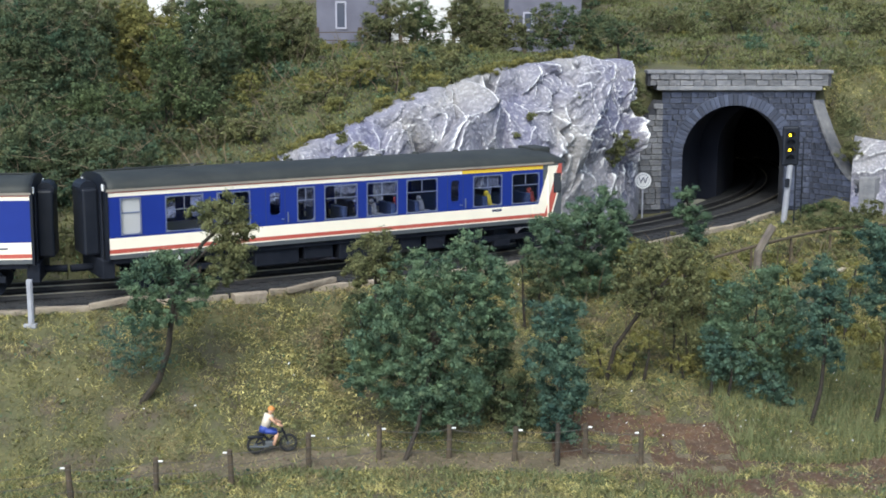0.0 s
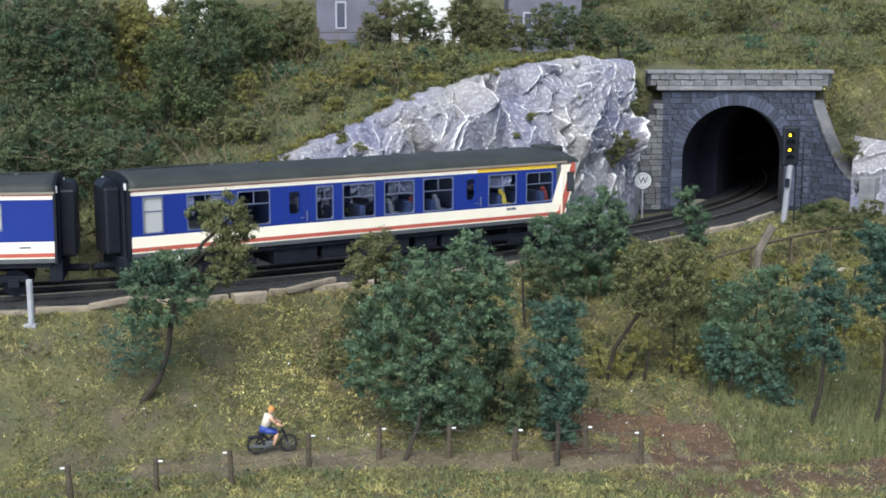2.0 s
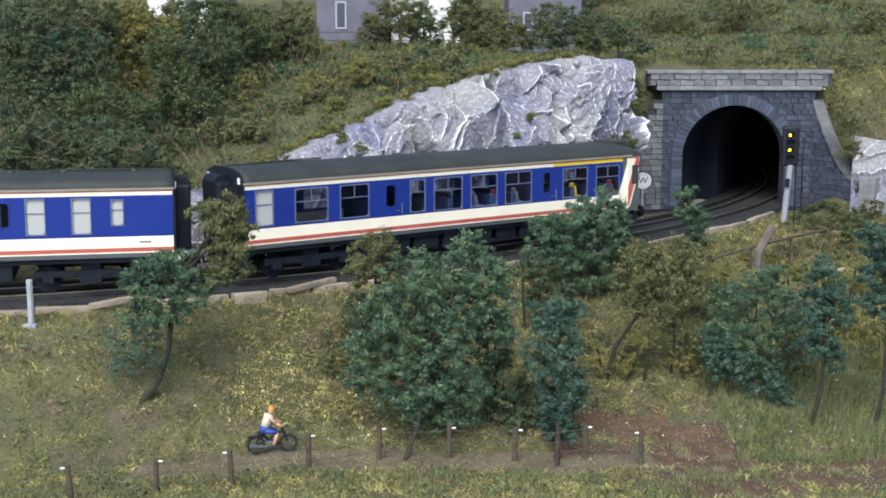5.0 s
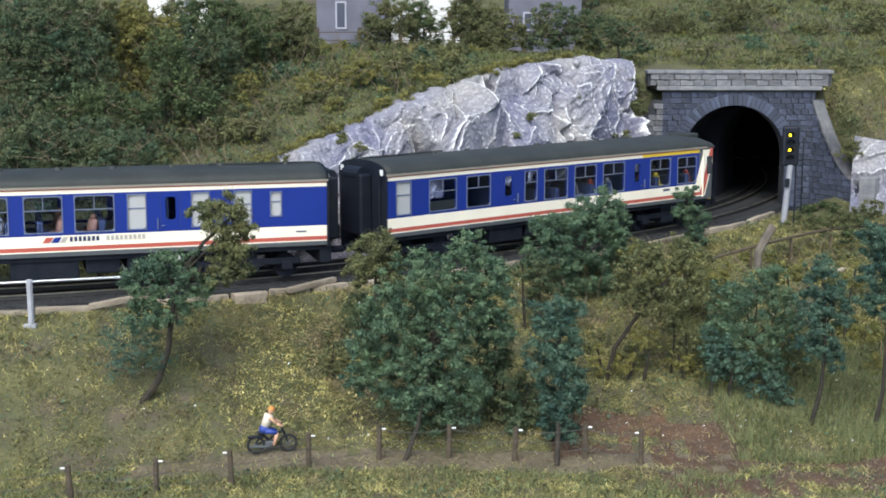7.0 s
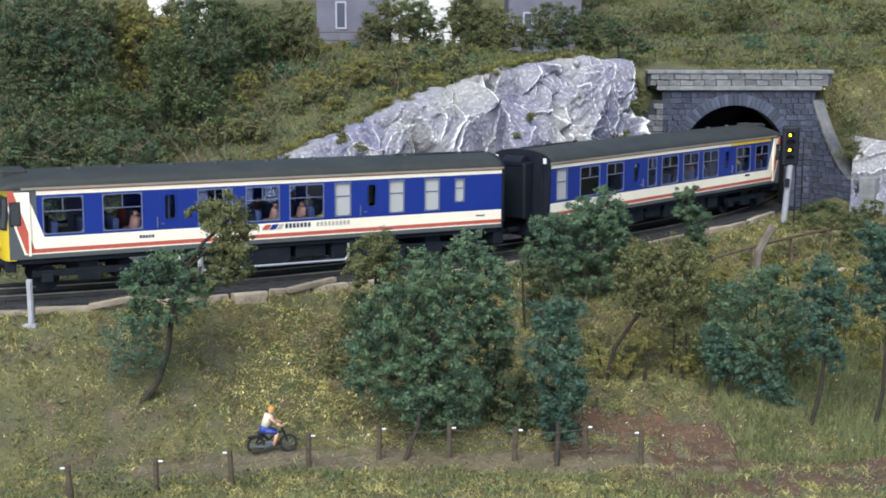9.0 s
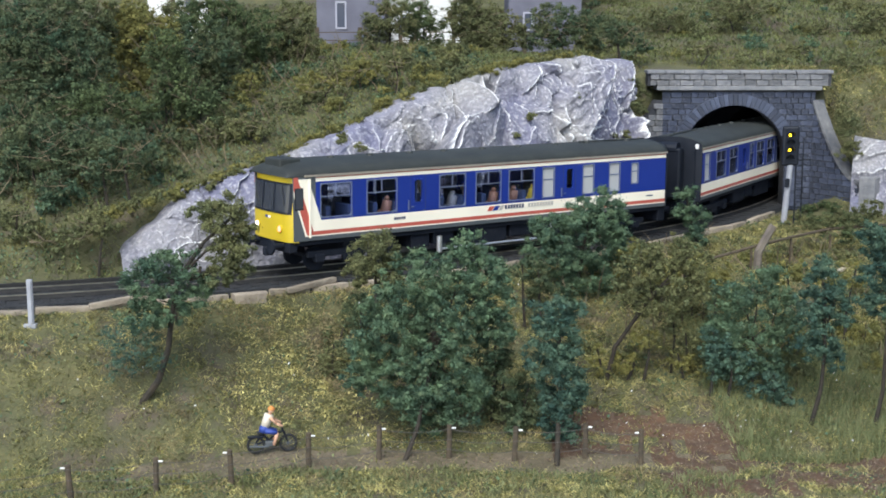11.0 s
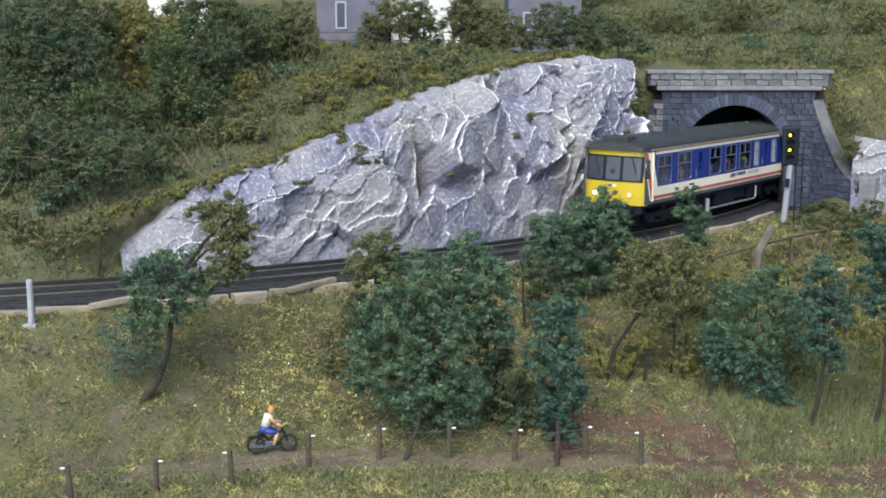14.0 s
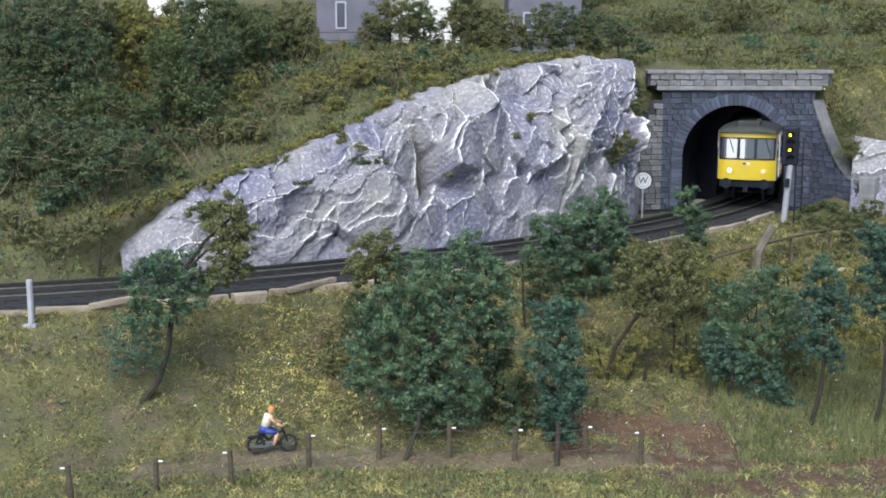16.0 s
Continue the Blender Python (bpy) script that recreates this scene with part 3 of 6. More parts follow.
def window(parent, y, sg, h, style):
    x0, x1, z0, z1 = h[0] - LEN / 2, h[1] - LEN / 2, h[2], h[3]
    bm = bm_new()
    e, o = 0.035, y + sg * 0.02
    for a, b, c, d in ((x0 - e, x1 + e, z0 - e, z0), (x0 - e, x1 + e, z1, z1 + e), (x0 - e, x0, z0, z1), (x1, x1 + e, z0, z1)):
        box(bm, a, b, y - sg * 0.02, o, c, d)
    # rounded corners
    r = 0.1
    for cx_, cz_, sx, sz in ((x0, z0, 1, 1), (x1, z0, -1, 1), (x0, z1, 1, -1), (x1, z1, -1, -1)):
        prism(bm, [(cx_, cz_), (cx_ + sx * r, cz_), (cx_ + sx * r * 0.3, cz_ + sz * r * 0.3), (cx_, cz_ + sz * r)], y - sg * 0.03, y + sg * 0.012)
    if style == "vent":
        zb = z0 + (z1 - z0) * 0.62
        box(bm, x0, x1, y - sg * 0.03, y + sg * 0.012, zb - 0.014, zb + 0.014)
        xm = (x0 + x1) / 2
        box(bm, xm - 0.012, xm + 0.012, y - sg * 0.03, y + sg * 0.01, zb, z1)
    fr = part("window_frame", bm, FRAME_GREY if style != "door" else BLUE, parent)
    bm = bm_new()
    box(bm, x0, x1, y - sg * 0.05, y - sg * 0.038, z0, z1)
    g = part("pane", bm, PALE_PLASTIC if style == "frosted" else PANE, fr, "pale obscured glass" if style == "frosted" else "")
    g.visible_shadow = style == "frosted"
    if style == "frosted":
        bm = bm_new()
        zb = z0 + (z1 - z0) * 0.6
        box(bm, x0, x1, y - sg * 0.038, y - sg * 0.02, zb - 0.02, zb + 0.02)
        part("glazing_bar", bm, FRAME_GREY, fr)
    return fr


def figure(parent, x, y, z, material, scale=1.0):
    """A plain painted seat occupant of the model: torso and head in one shape."""
    bm = bm_new()
    bmesh.ops.create_uvsphere(bm, u_segments=8, v_segments=6, radius=0.1, matrix=Matrix.Translation((x - 0.04, y, z + 0.6)))
    cyl(bm, (x + 0.05, y, z), (x - 0.05, y, z + 0.52), 0.2, 0.17, 8)
    cyl(bm, (x, y - 0.12, z + 0.15), (x + 0.35, y - 0.1, z + 0.1), 0.08, 0.07, 6)
    part("seated_figurine", bm, material, parent, "small plain painted seated figurine", smooth=True)


WHEELS = []


def railcar(windows, first, label):
    car = empty("railcar", label, "railcar", "two-car train")
    walls = {}
    for y in (-HALF, HALF):
        hs = [w[:4] for w in windows]
        walls[y], sg = side_wall(car, y, hs, (17.0, 17.3, 2.2, 2.9), first)
        for w in windows:
            window(walls[y], y, sg, w, w[4])
            if w[4] == "door":
                bm = bm_new()
                for xx in (w[0] - 0.14, w[1] + 0.16):
                    box(bm, xx - LEN / 2 - 0.007, xx - LEN / 2 + 0.007, y, y + sg * 0.004, 1.84, 3.1)
                part("door_gap", bm, NAVY, walls[y])
                bm = bm_new()
                box(bm, w[1] + 0.03 - LEN / 2, w[1] + 0.13 - LEN / 2, y, y + sg * 0.04, 2.0, 2.03)
                box(bm, w[1] + 0.24 - LEN / 2, w[1] + 0.27 - LEN / 2, y, y + sg * 0.05, 1.9, 2.25)
                part("door_handle", bm, FRAME_GREY, walls[y])
        bm = bm_new()
        box(bm, 16.93 - LEN / 2, 17.27 - LEN / 2, y - sg * 0.01, y + sg * 0.025, 2.2, 2.95, bevel=0.02)
        cw = part("cab_side_window", bm, BLACK, walls[y])
        bm = bm_new()
        box(bm, 16.97 - LEN / 2, 17.23 - LEN / 2, y, y + sg * 0.032, 2.25, 2.9)
        part("pane", bm, WINDSCREEN, cw)
    # roof
    prof = [(1.41 * math.cos(a), 3.36 + 0.44 * max(math.sin(a), 0) ** 0.8) for a in np.linspace(0, math.pi, 19)]
    prof = [(1.41, 3.3)] + prof + [(-1.41, 3.3)]
    bm = bm_new()
    rings = []
    for x, f in ((-0.02, 1.0), (0.3, 1.0), (8, 1.0), (16.0, 1.0), (16.6, 0.96), (17.1, 0.84), (17.4, 0.6), (17.52, 0.25)):
        sq = 1.0 if x < 16.5 else 1 - 0.06 * (x - 16.5)
        rings.append([bm.verts.new((x - LEN / 2, yy * sq, 3.3 + (zz - 3.3) * f)) for yy, zz in prof])
    for a, b in zip(rings, rings[1:]):
        for i in range(len(prof) - 1):
            bm.faces.new((a[i], b[i], b[i + 1], a[i + 1]))
    bm.faces.new(rings[0])
    bm.faces.new(rings[-1][::-1])
    bmesh.ops.recalc_face_normals(bm, faces=bm.faces)
    roof = part("roof", bm, ROOF, car, "dark grey curved roof", smooth=True)
    for yy in (-1, 1):
        bm = bm_new()
        box(bm, -LEN / 2, 16.9 - LEN / 2, yy * 1.4 - 0.025, yy * 1.4 + 0.025, 3.3, 3.37)
        part("gutter", bm, GUTTER, roof, "beige rain gutter")
    for x in (1.2, 3.4, 5.0, 6.9, 8.6, 10.4, 11.9, 13.6, 15.2):
        bm = bm_new()
        cyl(bm, (x - LEN / 2, 0.25, 3.74), (x - LEN / 2, 0.25, 3.86), 0.16, 0.1, 10)
        part("roof_vent", bm, ROOF, roof)
    bm = bm_new()
    box(bm, 16.55 - LEN / 2, 17.35 - LEN / 2, -0.55, 0.55, 3.55, 3.86, bevel=0.06)
    part("destination_box", bm, ROOF, roof, "dark roof indicator box")
    for k in range(3):
        bm = bm_new()
        cyl(bm, (0.1 - LEN / 2, -0.9 + 0.5 * k, 3.62 + 0.1 * k), (2.2 + 0.8 * k - LEN / 2, -0.55 + 0.4 * k, 3.73 + 0.06 * k), 0.03, seg=6)
        part("roof_pipe", bm, ROOF, roof)
    # gangway end
    bm = bm_new()
    a = [bm.verts.new((-0.03 - LEN / 2, yy, zz)) for yy, zz in [(1.37, 1.1)] + prof[1:-1] + [(-1.37, 1.1)]]
    b = [bm.verts.new((0.05 - LEN / 2, yy, zz)) for yy, zz in [(1.37, 1.1)] + prof[1:-1] + [(-1.37, 1.1)]]
    bm.faces.new(a), bm.faces.new(b[::-1])
    for i in range(len(a)):
        bm.faces.new((a[i - 1], a[i], b[i], b[i - 1]))
    bmesh.ops.recalc_face_normals(bm, faces=bm.faces)
    end = part("gangway_end", bm, BLACK, car, "black gangway end")
    bm = bm_new()
    box(bm, -0.55 - LEN / 2, -0.03 - LEN / 2, -0.62, 0.62, 1.2, 3.35, bevel=0.08)
    part("gangway_bellows", bm, BLACK, end)
    bm = bm_new()
    cyl(bm, (-0.3 - LEN / 2, -0.45, 3.3), (-0.3 - LEN / 2, 0.45, 3.3), 0.28, seg=14)
    part("gangway_hood", bm, BLACK, end)
    bm = bm_new()
    box(bm, -0.15 - LEN / 2, 0.25 - LEN / 2, -1.2, 1.2, 0.5, 1.12, bevel=0.04)
    part("end_beam", bm, UNDER, end)
    bm = bm_new()
    cyl(bm, (-0.85 - LEN / 2, 0, 0.75), (0.1 - LEN / 2, 0, 0.75), 0.12, seg=10)
    part("end_coupling", bm, UNDER, end)
    for yy in (-1.1, 1.1):
        bm = bm_new()
        cyl(bm, (-0.08 - LEN / 2, yy, 1.1), (-0.08 - LEN / 2, yy, 3.4), 0.035, seg=6)
        part("end_pipe", bm, UNDER, end)
    for yy in (-1.18, 1.18):
        bm = bm_new()
        box(bm, -0.07 - LEN / 2, -0.03 - LEN / 2, yy - 0.07, yy + 0.07, 3.32, 3.52)
        part("end_plate", bm, WHITE, end, "small white plate")
    # cab front
    bm = bm_new()
    cols = [-1.365, -1.34, -1.28, -1.2, -1.1, -1.0, -0.5, 0, 0.5, 1.0, 1.1, 1.2, 1.28, 1.34, 1.365]
    rows_ = [1.12, 1.3, 2.05, 3.12, 3.3]

    def nose(yy, zz):
        return 17.52 - 0.1 * (yy / 1.36) ** 2 - 0.14 * max(0, (abs(yy) - 1.0) / 0.36) ** 2 - 0.1 * max(0, zz - 2.05) - LEN / 2

    grid = [[bm.verts.new((nose(yy, zz), yy, zz)) for yy in cols] for zz in rows_]
    for i in range(len(rows_) - 1):
        for j in range(len(cols) - 1):
            bm.faces.new((grid[i][j], grid[i][j + 1], grid[i + 1][j + 1], grid[i + 1][j]))
    for j, yy in ((0, -1.365), (-1, 1.365)):
        w = [bm.verts.new((17.1 - LEN / 2, yy, zz)) for zz in rows_]
        for i in range(len(rows_) - 1):
            bm.faces.new((grid[i][j], grid[i + 1][j], w[i + 1], w[i]))
    bmesh.ops.recalc_face_normals(bm, faces=bm.faces)
    front = part("cab_front", bm, YELLOW, car, "yellow cab front", smooth=True)
    def nose_panel(ya, yb, za, zb, deep, proud):
        """A pane or frame that follows the bowed cab front."""
        bm = bm_new()
        ys = np.linspace(ya, yb, 7)
        rings = [[bm.verts.new((nose(y_, z_) + d, y_, z_)) for y_ in ys] for z_, d in ((za, deep), (za, proud), (zb, proud), (zb, deep))]
        for a, b in zip(rings, rings[1:]):
            for i in range(6):
                bm.faces.new((a[i], a[i + 1], b[i + 1], b[i]))
        for e in (0, -1):
            bm.faces.new([r_[e] for r_ in rings])
        bmesh.ops.recalc_face_normals(bm, faces=bm.faces)
        return bm

    for k, (ya, yb) in enumerate(((-1.24, -0.42), (-0.36, 0.36), (0.42, 1.24))):
        sur = part("windscreen_frame", nose_panel(ya - 0.05, yb + 0.05, 2.06, 3.1, -0.03, 0.018), BLACK, front)
        part("windscreen", nose_panel(ya + 0.04, yb - 0.04, 2.13, 3.03, 0.0, 0.03), WINDSCREEN, sur)
        if k != 1:
            bm = bm_new()
            ym = (ya + yb) / 2
            cyl(bm, (nose(ym, 3.0) + 0.05, ym, 3.02), (nose(ym, 2.4) + 0.05, ym + 0.22, 2.4), 0.02, seg=5)
            part("wiper", bm, BLACK, sur)
    for yy in (-0.78, 0.78):
        bm = bm_new()
        cyl(bm, (nose(yy, 1.5) - 0.05, yy, 1.55), (nose(yy, 1.5) + 0.04, yy, 1.55), 0.13, seg=14)
        rim = part("headlamp", bm, YELLOW, front)
        bm = bm_new()
        cyl(bm, (nose(yy, 1.5), yy, 1.55), (nose(yy, 1.5) + 0.055, yy, 1.55), 0.1, seg=14)
        part("lens", bm, LAMP_RED if (yy > 0 and first is None) else LAMP_WHITE, rim, "lit lamp lens")
    bm = bm_new()
    box(bm, nose(0, 1.9) - 0.01, nose(0, 1.9) + 0.015, -0.18, 0.0, 1.85, 1.93)
    part("badge", bm, BLUE, front)
    bm = bm_new()
    box(bm, nose(0, 1.9) - 0.01, nose(0, 1.9) + 0.016, 0.0, 0.16, 1.85, 1.93)
    part("badge", bm, CREAM, front)
    # buffers and beam
    bm = bm_new()
    box(bm, 17.1 - LEN / 2, 17.42 - LEN / 2, -1.25, 1.25, 0.75, 1.12, bevel=0.04)
    part("buffer_beam", bm, UNDER, car)
    for yy in (-0.86, 0.86):
        bm = bm_new()
        cyl(bm, (17.4 - LEN / 2, yy, 0.98), (17.85 - LEN / 2, yy, 0.98), 0.1, seg=10)
        cyl(bm, (17.85 - LEN / 2, yy, 0.98), (17.93 - LEN / 2, yy, 0.98), 0.24, seg=14)
        part("buffer", bm, UNDER, car)
    bm = bm_new()
    box(bm, 17.4 - LEN / 2, 17.7 - LEN / 2, -0.12, 0.12, 0.55, 0.85, bevel=0.03)
    part("coupling", bm, UNDER, car)
    # floor, seats, partitions
    bm = bm_new()
    box(bm, 0.05 - LEN / 2, 17.2 - LEN / 2, -1.3, 1.3, 1.18, 1.34)
    part("floor", bm, UNDER, car)
    bm = bm_new()
    box(bm, 0.05 - LEN / 2, 17.1 - LEN / 2, -1.28, 1.28, 3.2, 3.28)
    part("inner_ceiling", bm, PALE_PLASTIC, car)
    for x in (5.3, 12.3, 16.6):
        bm = bm_new()
        box(bm, x - LEN / 2 - 0.03, x - LEN / 2 + 0.03, -1.29, 1.29, 1.34, 3.2)
        part("partition", bm, SEAT, car)
    r2 = random.Random(5 if first else 9)
    tints = [mat("figure_red", (0.3, 0.05, 0.045)), mat("figure_yellow", (0.65, 0.5, 0.06)), mat("figure_white", (0.7, 0.7, 0.72)),
             mat("figure_grey", (0.2, 0.2, 0.22)), mat("figure_brown", (0.3, 0.16, 0.12))]
    for x in np.arange(6.4, 16.4, 0.95):
        if abs(x - 12.4) < 0.6:
            continue
        for yy in (-0.75, 0.75):
            bm = bm_new()
            box(bm, x - LEN / 2 - 0.1, x - LEN / 2 + 0.1, yy - 0.5, yy + 0.5, 1.34, 2.25, bevel=0.04)
            box(bm, x - LEN / 2, x - LEN / 2 + 0.42, yy - 0.5, yy + 0.5, 1.34, 1.72, bevel=0.04)
            part("seat", bm, SEAT, car)
            if r2.random() < 0.55:
                figure(car, x - LEN / 2 + 0.28, yy * 1.2, 1.72, r2.choice(tints))
    # underframe
    bm = bm_new()
    box(bm, 0.2 - LEN / 2, 17.2 - LEN / 2, -1.25, 1.25, 0.98, 1.18)
    part("solebar", bm, UNDER, car)
    for xa, xb, za, w in ((5.0, 6.6, 0.42, 1.15), (6.8, 7.9, 0.5, 1.1), (8.1, 10.2, 0.4, 1.18), (10.5, 11.4, 0.52, 1.1), (11.6, 12.4, 0.45, 1.12)):
        bm = bm_new()
        box(bm, xa - LEN / 2, xb - LEN / 2, -w, w, za, 1.0, bevel=0.05)
        part("equipment_box", bm, UNDER, car)
    for bx in (-6.1, 6.1):
        bm = bm_new()
        for yy in (-1.0, 1.0):
            box(bm, bx - 1.75, bx + 1.75, yy - 0.08, yy + 0.08, 0.5, 0.72, bevel=0.03)
            box(bm, bx - 0.35, bx + 0.35, yy - 0.1, yy + 0.1, 0.3, 0.55, bevel=0.03)
            for wx in (-1.3, 1.3):
                box(bm, bx + wx - 0.18, bx + wx + 0.18, yy - 0.14, yy + 0.14, 0.32, 0.62, bevel=0.04)
        box(bm, bx - 0.3, bx + 0.3, -1.0, 1.0, 0.5, 0.98)
        bogie = part("bogie", bm, UNDER, car)
        for wx in (-1.3, 1.3):
            bm = bm_new()
            cyl(bm, (0, -0.8, 0), (0, 0.8, 0), 0.07, seg=8)
            for yy in (-0.69, 0.69):
                cyl(bm, (0, yy - 0.06, 0), (0, yy + 0.06, 0), 0.42, seg=20)
                for k in range(6):
                    a = math.pi * k / 3
                    box(bm, 0.22 * math.cos(a) - 0.04, 0.22 * math.cos(a) + 0.04, yy - 0.075, yy + 0.075, 0.22 * math.sin(a) - 0.04, 0.22 * math.sin(a) + 0.04)
            ws = part("wheelset", bm, UNDER, bogie)
            ws.matrix_basis = P(bx + wx, 0, 0.42)
            WHEELS.append((ws, bx + wx, 1 if first else -1))
    return car, walls


WINDSCREEN = mat("windscreen_glass", (0.045, 0.05, 0.065), rough=0.04, spec=1.0)
lead, lead_walls = railcar(
    [(0.46, 1.07, 1.93, 3.05, "frosted"), (1.92, 3.13, 1.93, 3.02, "vent"), (3.65, 4.75, 1.93, 3.02, "vent"), (5.47, 5.86, 2.17, 2.92, "door"),
     (6.49, 7.08, 1.92, 3.02, "vent"), (7.5, 8.69, 1.9, 3.02, "vent"), (9.11, 10.26, 1.9, 3.02, "vent"), (10.68, 11.87, 1.9, 3.02, "vent"),
     (12.46, 12.81, 2.16, 2.92, "door"), (13.43, 14.61, 1.92, 3.0, "vent"), (15.1, 16.25, 1.92, 2.98, "vent")], 12.93,
    "blue, cream and red model diesel railcar with yellow first-class stripe")
rear, rear_walls = railcar(
    [(1.6, 1.94, 2.2, 2.98, "frosted"), (2.6, 3.14, 1.95, 3.04, "frosted"), (3.98, 4.52, 1.95, 3.04, "frosted"), (5.04, 5.37, 2.2, 2.95, "door"),
     (6.0, 6.55, 1.94, 3.04, "frosted"), (7.0, 8.18, 1.93, 3.04, "vent"), (8.59, 9.71, 1.93, 3.04, "vent"), (10.22, 11.34, 1.92, 3.04, "vent"),
     (12.11, 12.45, 2.16, 2.95, "door"), (13.21, 14.41, 1.92, 3.04, "vent"), (15.06, 16.25, 1.92, 3.03, "vent")], None,
    "blue, cream and red model diesel railcar with yellow cab end")


def bars(wall, y, items):
    """Plain bars in place of lettering: (x0, x1, z0, z1, slant, material)."""
    sg = 1 if y > 0 else -1
    for x0, x1, z0, z1, k, m_ in items:
        bm = bm_new()
        prism(bm, [(x0 - LEN / 2, z0), (x1 - LEN / 2, z0), (x1 + k - LEN / 2, z1), (x0 + k - LEN / 2, z1)], y, y + sg * 0.014)
        part("marking", bm, m_, wall)


bars(lead_walls[-HALF], -HALF, [(14.22 + 0.085 * i, 14.28 + 0.085 * i, 1.67, 1.76, 0, NAVY) for i in range(5)])
letters = [(8.37 - 0.135 * i, 8.28 - 0.135 * i, 1.62, 1.77, 0, NAVY) for i in range(7)]
letters += [(7.25 - 0.14 * i, 7.15 - 0.14 * i, 1.62, 1.77, 0, FADED) for i in range(9)]
letters += [(9.2, 8.98, 1.6, 1.77, -0.12, RED), (8.94, 8.72, 1.6, 1.77, -0.12, BLUE), (8.68, 8.52, 1.6, 1.77, -0.12, FADED)]
letters += [(13.3 - 0.1 * i, 13.23 - 0.1 * i, 1.6, 1.69, 0, NAVY) for i in range(5)]
letters += [(1.1, 0.75, 1.62, 1.66, 0, NAVY)]
bars(rear_walls[HALF], HALF, letters)
# silver exhaust pipe under the rear car
bm = bm_new()
for a, b in (((6.2, 0.38), (11.3, 0.38)), ((6.2, 0.38), (6.05, 0.5)), ((6.05, 0.5), (6.05, 0.95))):
    cyl(bm, (a[0] - LEN / 2, 1.3, a[1]), (b[0] - LEN / 2, 1.3, b[1]), 0.045, seg=8)
pipe = part("exhaust_pipe", bm, SILVER, rear, "silver pipe run under the body")
bm = bm_new()
cyl(bm, (11.3 - LEN / 2, 1.3, 0.28), (11.3 - LEN / 2, 1.3, 0.85), 0.1, seg=12)
part("silencer", bm, SILVER, pipe, "short upright silver can")



# ---- trees and bushes ----
def leaf_cloud(blobs, amount, size, seed):
    """Small flock leaves in distinct tufts over the blobs (x, y, z, half width, half height)."""
    r = np.random.RandomState(seed)
    pts, outs = [], []
    for x, y, z, rx, rz in blobs:
        area = rx * rz
        tufts = max(14, int(95 * area))
        d = r.normal(size=(tufts, 3))
        d /= np.linalg.norm(d, axis=1)[:, None]
        ry = min(rx, rz * 1.2, 1.1)
        c = d * (r.uniform(0.15, 1.0, tufts) ** 0.5 * r.uniform(0.85, 1.2, tufts))[:, None] * (rx, ry, rz) + (x, y, z)
        wide = r.uniform(0.07, 0.19, tufts) * min(1.0, 0.35 + 0.9 * min(rx, rz)) * (size / 0.075) ** 0.5
        n = max(200, int(area * 3300 * amount * (0.14 / size) ** 2))
        k = r.choice(tufts, n, p=wide ** 1.6 / (wide ** 1.6).sum())
        o = r.normal(size=(n, 3))
        o /= np.linalg.norm(o, axis=1)[:, None]
        stray = np.where(r.uniform(size=n) < 0.3, r.uniform(1.2, 2.4, n), 1.0)
        pts.append(c[k] + o * (wide[k] * r.uniform(0.25, 1.0, n) ** 0.4 * stray)[:, None] * (1, 1, 0.72))
        outs.append(o)
    c, o = np.concatenate(pts), np.concatenate(outs)
    n = len(c)
    o = o + r.normal(size=(n, 3)) * 0.45
    u = np.cross(o, r.normal(size=(n, 3)))
    u /= np.linalg.norm(u, axis=1)[:, None] + 1e-9
    v = np.cross(o, u)
    v /= np.linalg.norm(v, axis=1)[:, None] + 1e-9
    a = (r.uniform(0.35, 1.0, n) * size * 0.62)[:, None]
    b = a * r.uniform(0.4, 0.9, n)[:, None]
    vs = np.stack([c - u * a + v * b, c + u * a, c - u * a * 0.6 - v * b * 1.3], 1).reshape(-1, 3)
    return vs, np.arange(3 * n).reshape(-1, 3)


def tube(bm, pts, radii, seg=6):
    """One connected tube through the points."""
    rings = []
    for i, p in enumerate(pts):
        d = (Vector(pts[min(i + 1, len(pts) - 1)]) - Vector(pts[max(i - 1, 0)])).normalized()
        q = d.to_track_quat("Z", "Y")
        rings.append([bm.verts.new(Vector(p) + q @ Vector((radii[i] * math.cos(a), radii[i] * math.sin(a), 0)))
                      for a in np.linspace(0, 2 * math.pi, seg, endpoint=False)])
    for a, b in zip(rings, rings[1:]):
        for i in range(seg):
            bm.faces.new((a[i], a[(i + 1) % seg], b[(i + 1) % seg], b[i]))
    bm.faces.new(rings[0][::-1])
    bm.faces.new(rings[-1])
    return bm


PLANT_SEED = [10]
LAST_PLANT = [None]


def trunk_mesh(line, r0, seed, limbs):
    """A tapered trunk along the line, with limbs reaching to the given places."""
    bm = bm_new()
    pts = [Vector(p) for p in line]
    for i in range(len(pts) - 1):
        f0, f1 = 1 - i / len(pts), 1 - (i + 1) / len(pts)
        cyl(bm, pts[i], pts[i + 1] + (pts[i + 1] - pts[i]) * 0.04, r0 * (0.3 + 0.7 * f0), r0 * (0.3 + 0.7 * f1), 8)
    r = random.Random(seed)
    for x, y, z, rx, rz in limbs:
        start = pts[min(len(pts) - 1, max(1, len(pts) // 2))].lerp(pts[-1], r.uniform(0, 0.8))
        mid = start.lerp(Vector((x, y, z)), 0.5) + Vector((r.uniform(-0.15, 0.15), 0, r.uniform(0, 0.2)))
        cyl(bm, start, mid, r0 * 0.4, r0 * 0.28, 6)
        cyl(bm, mid, (x + r.uniform(-0.3, 0.3) * rx, y, z + 0.5 * rz), r0 * 0.28, r0 * 0.1, 5)
    return bm


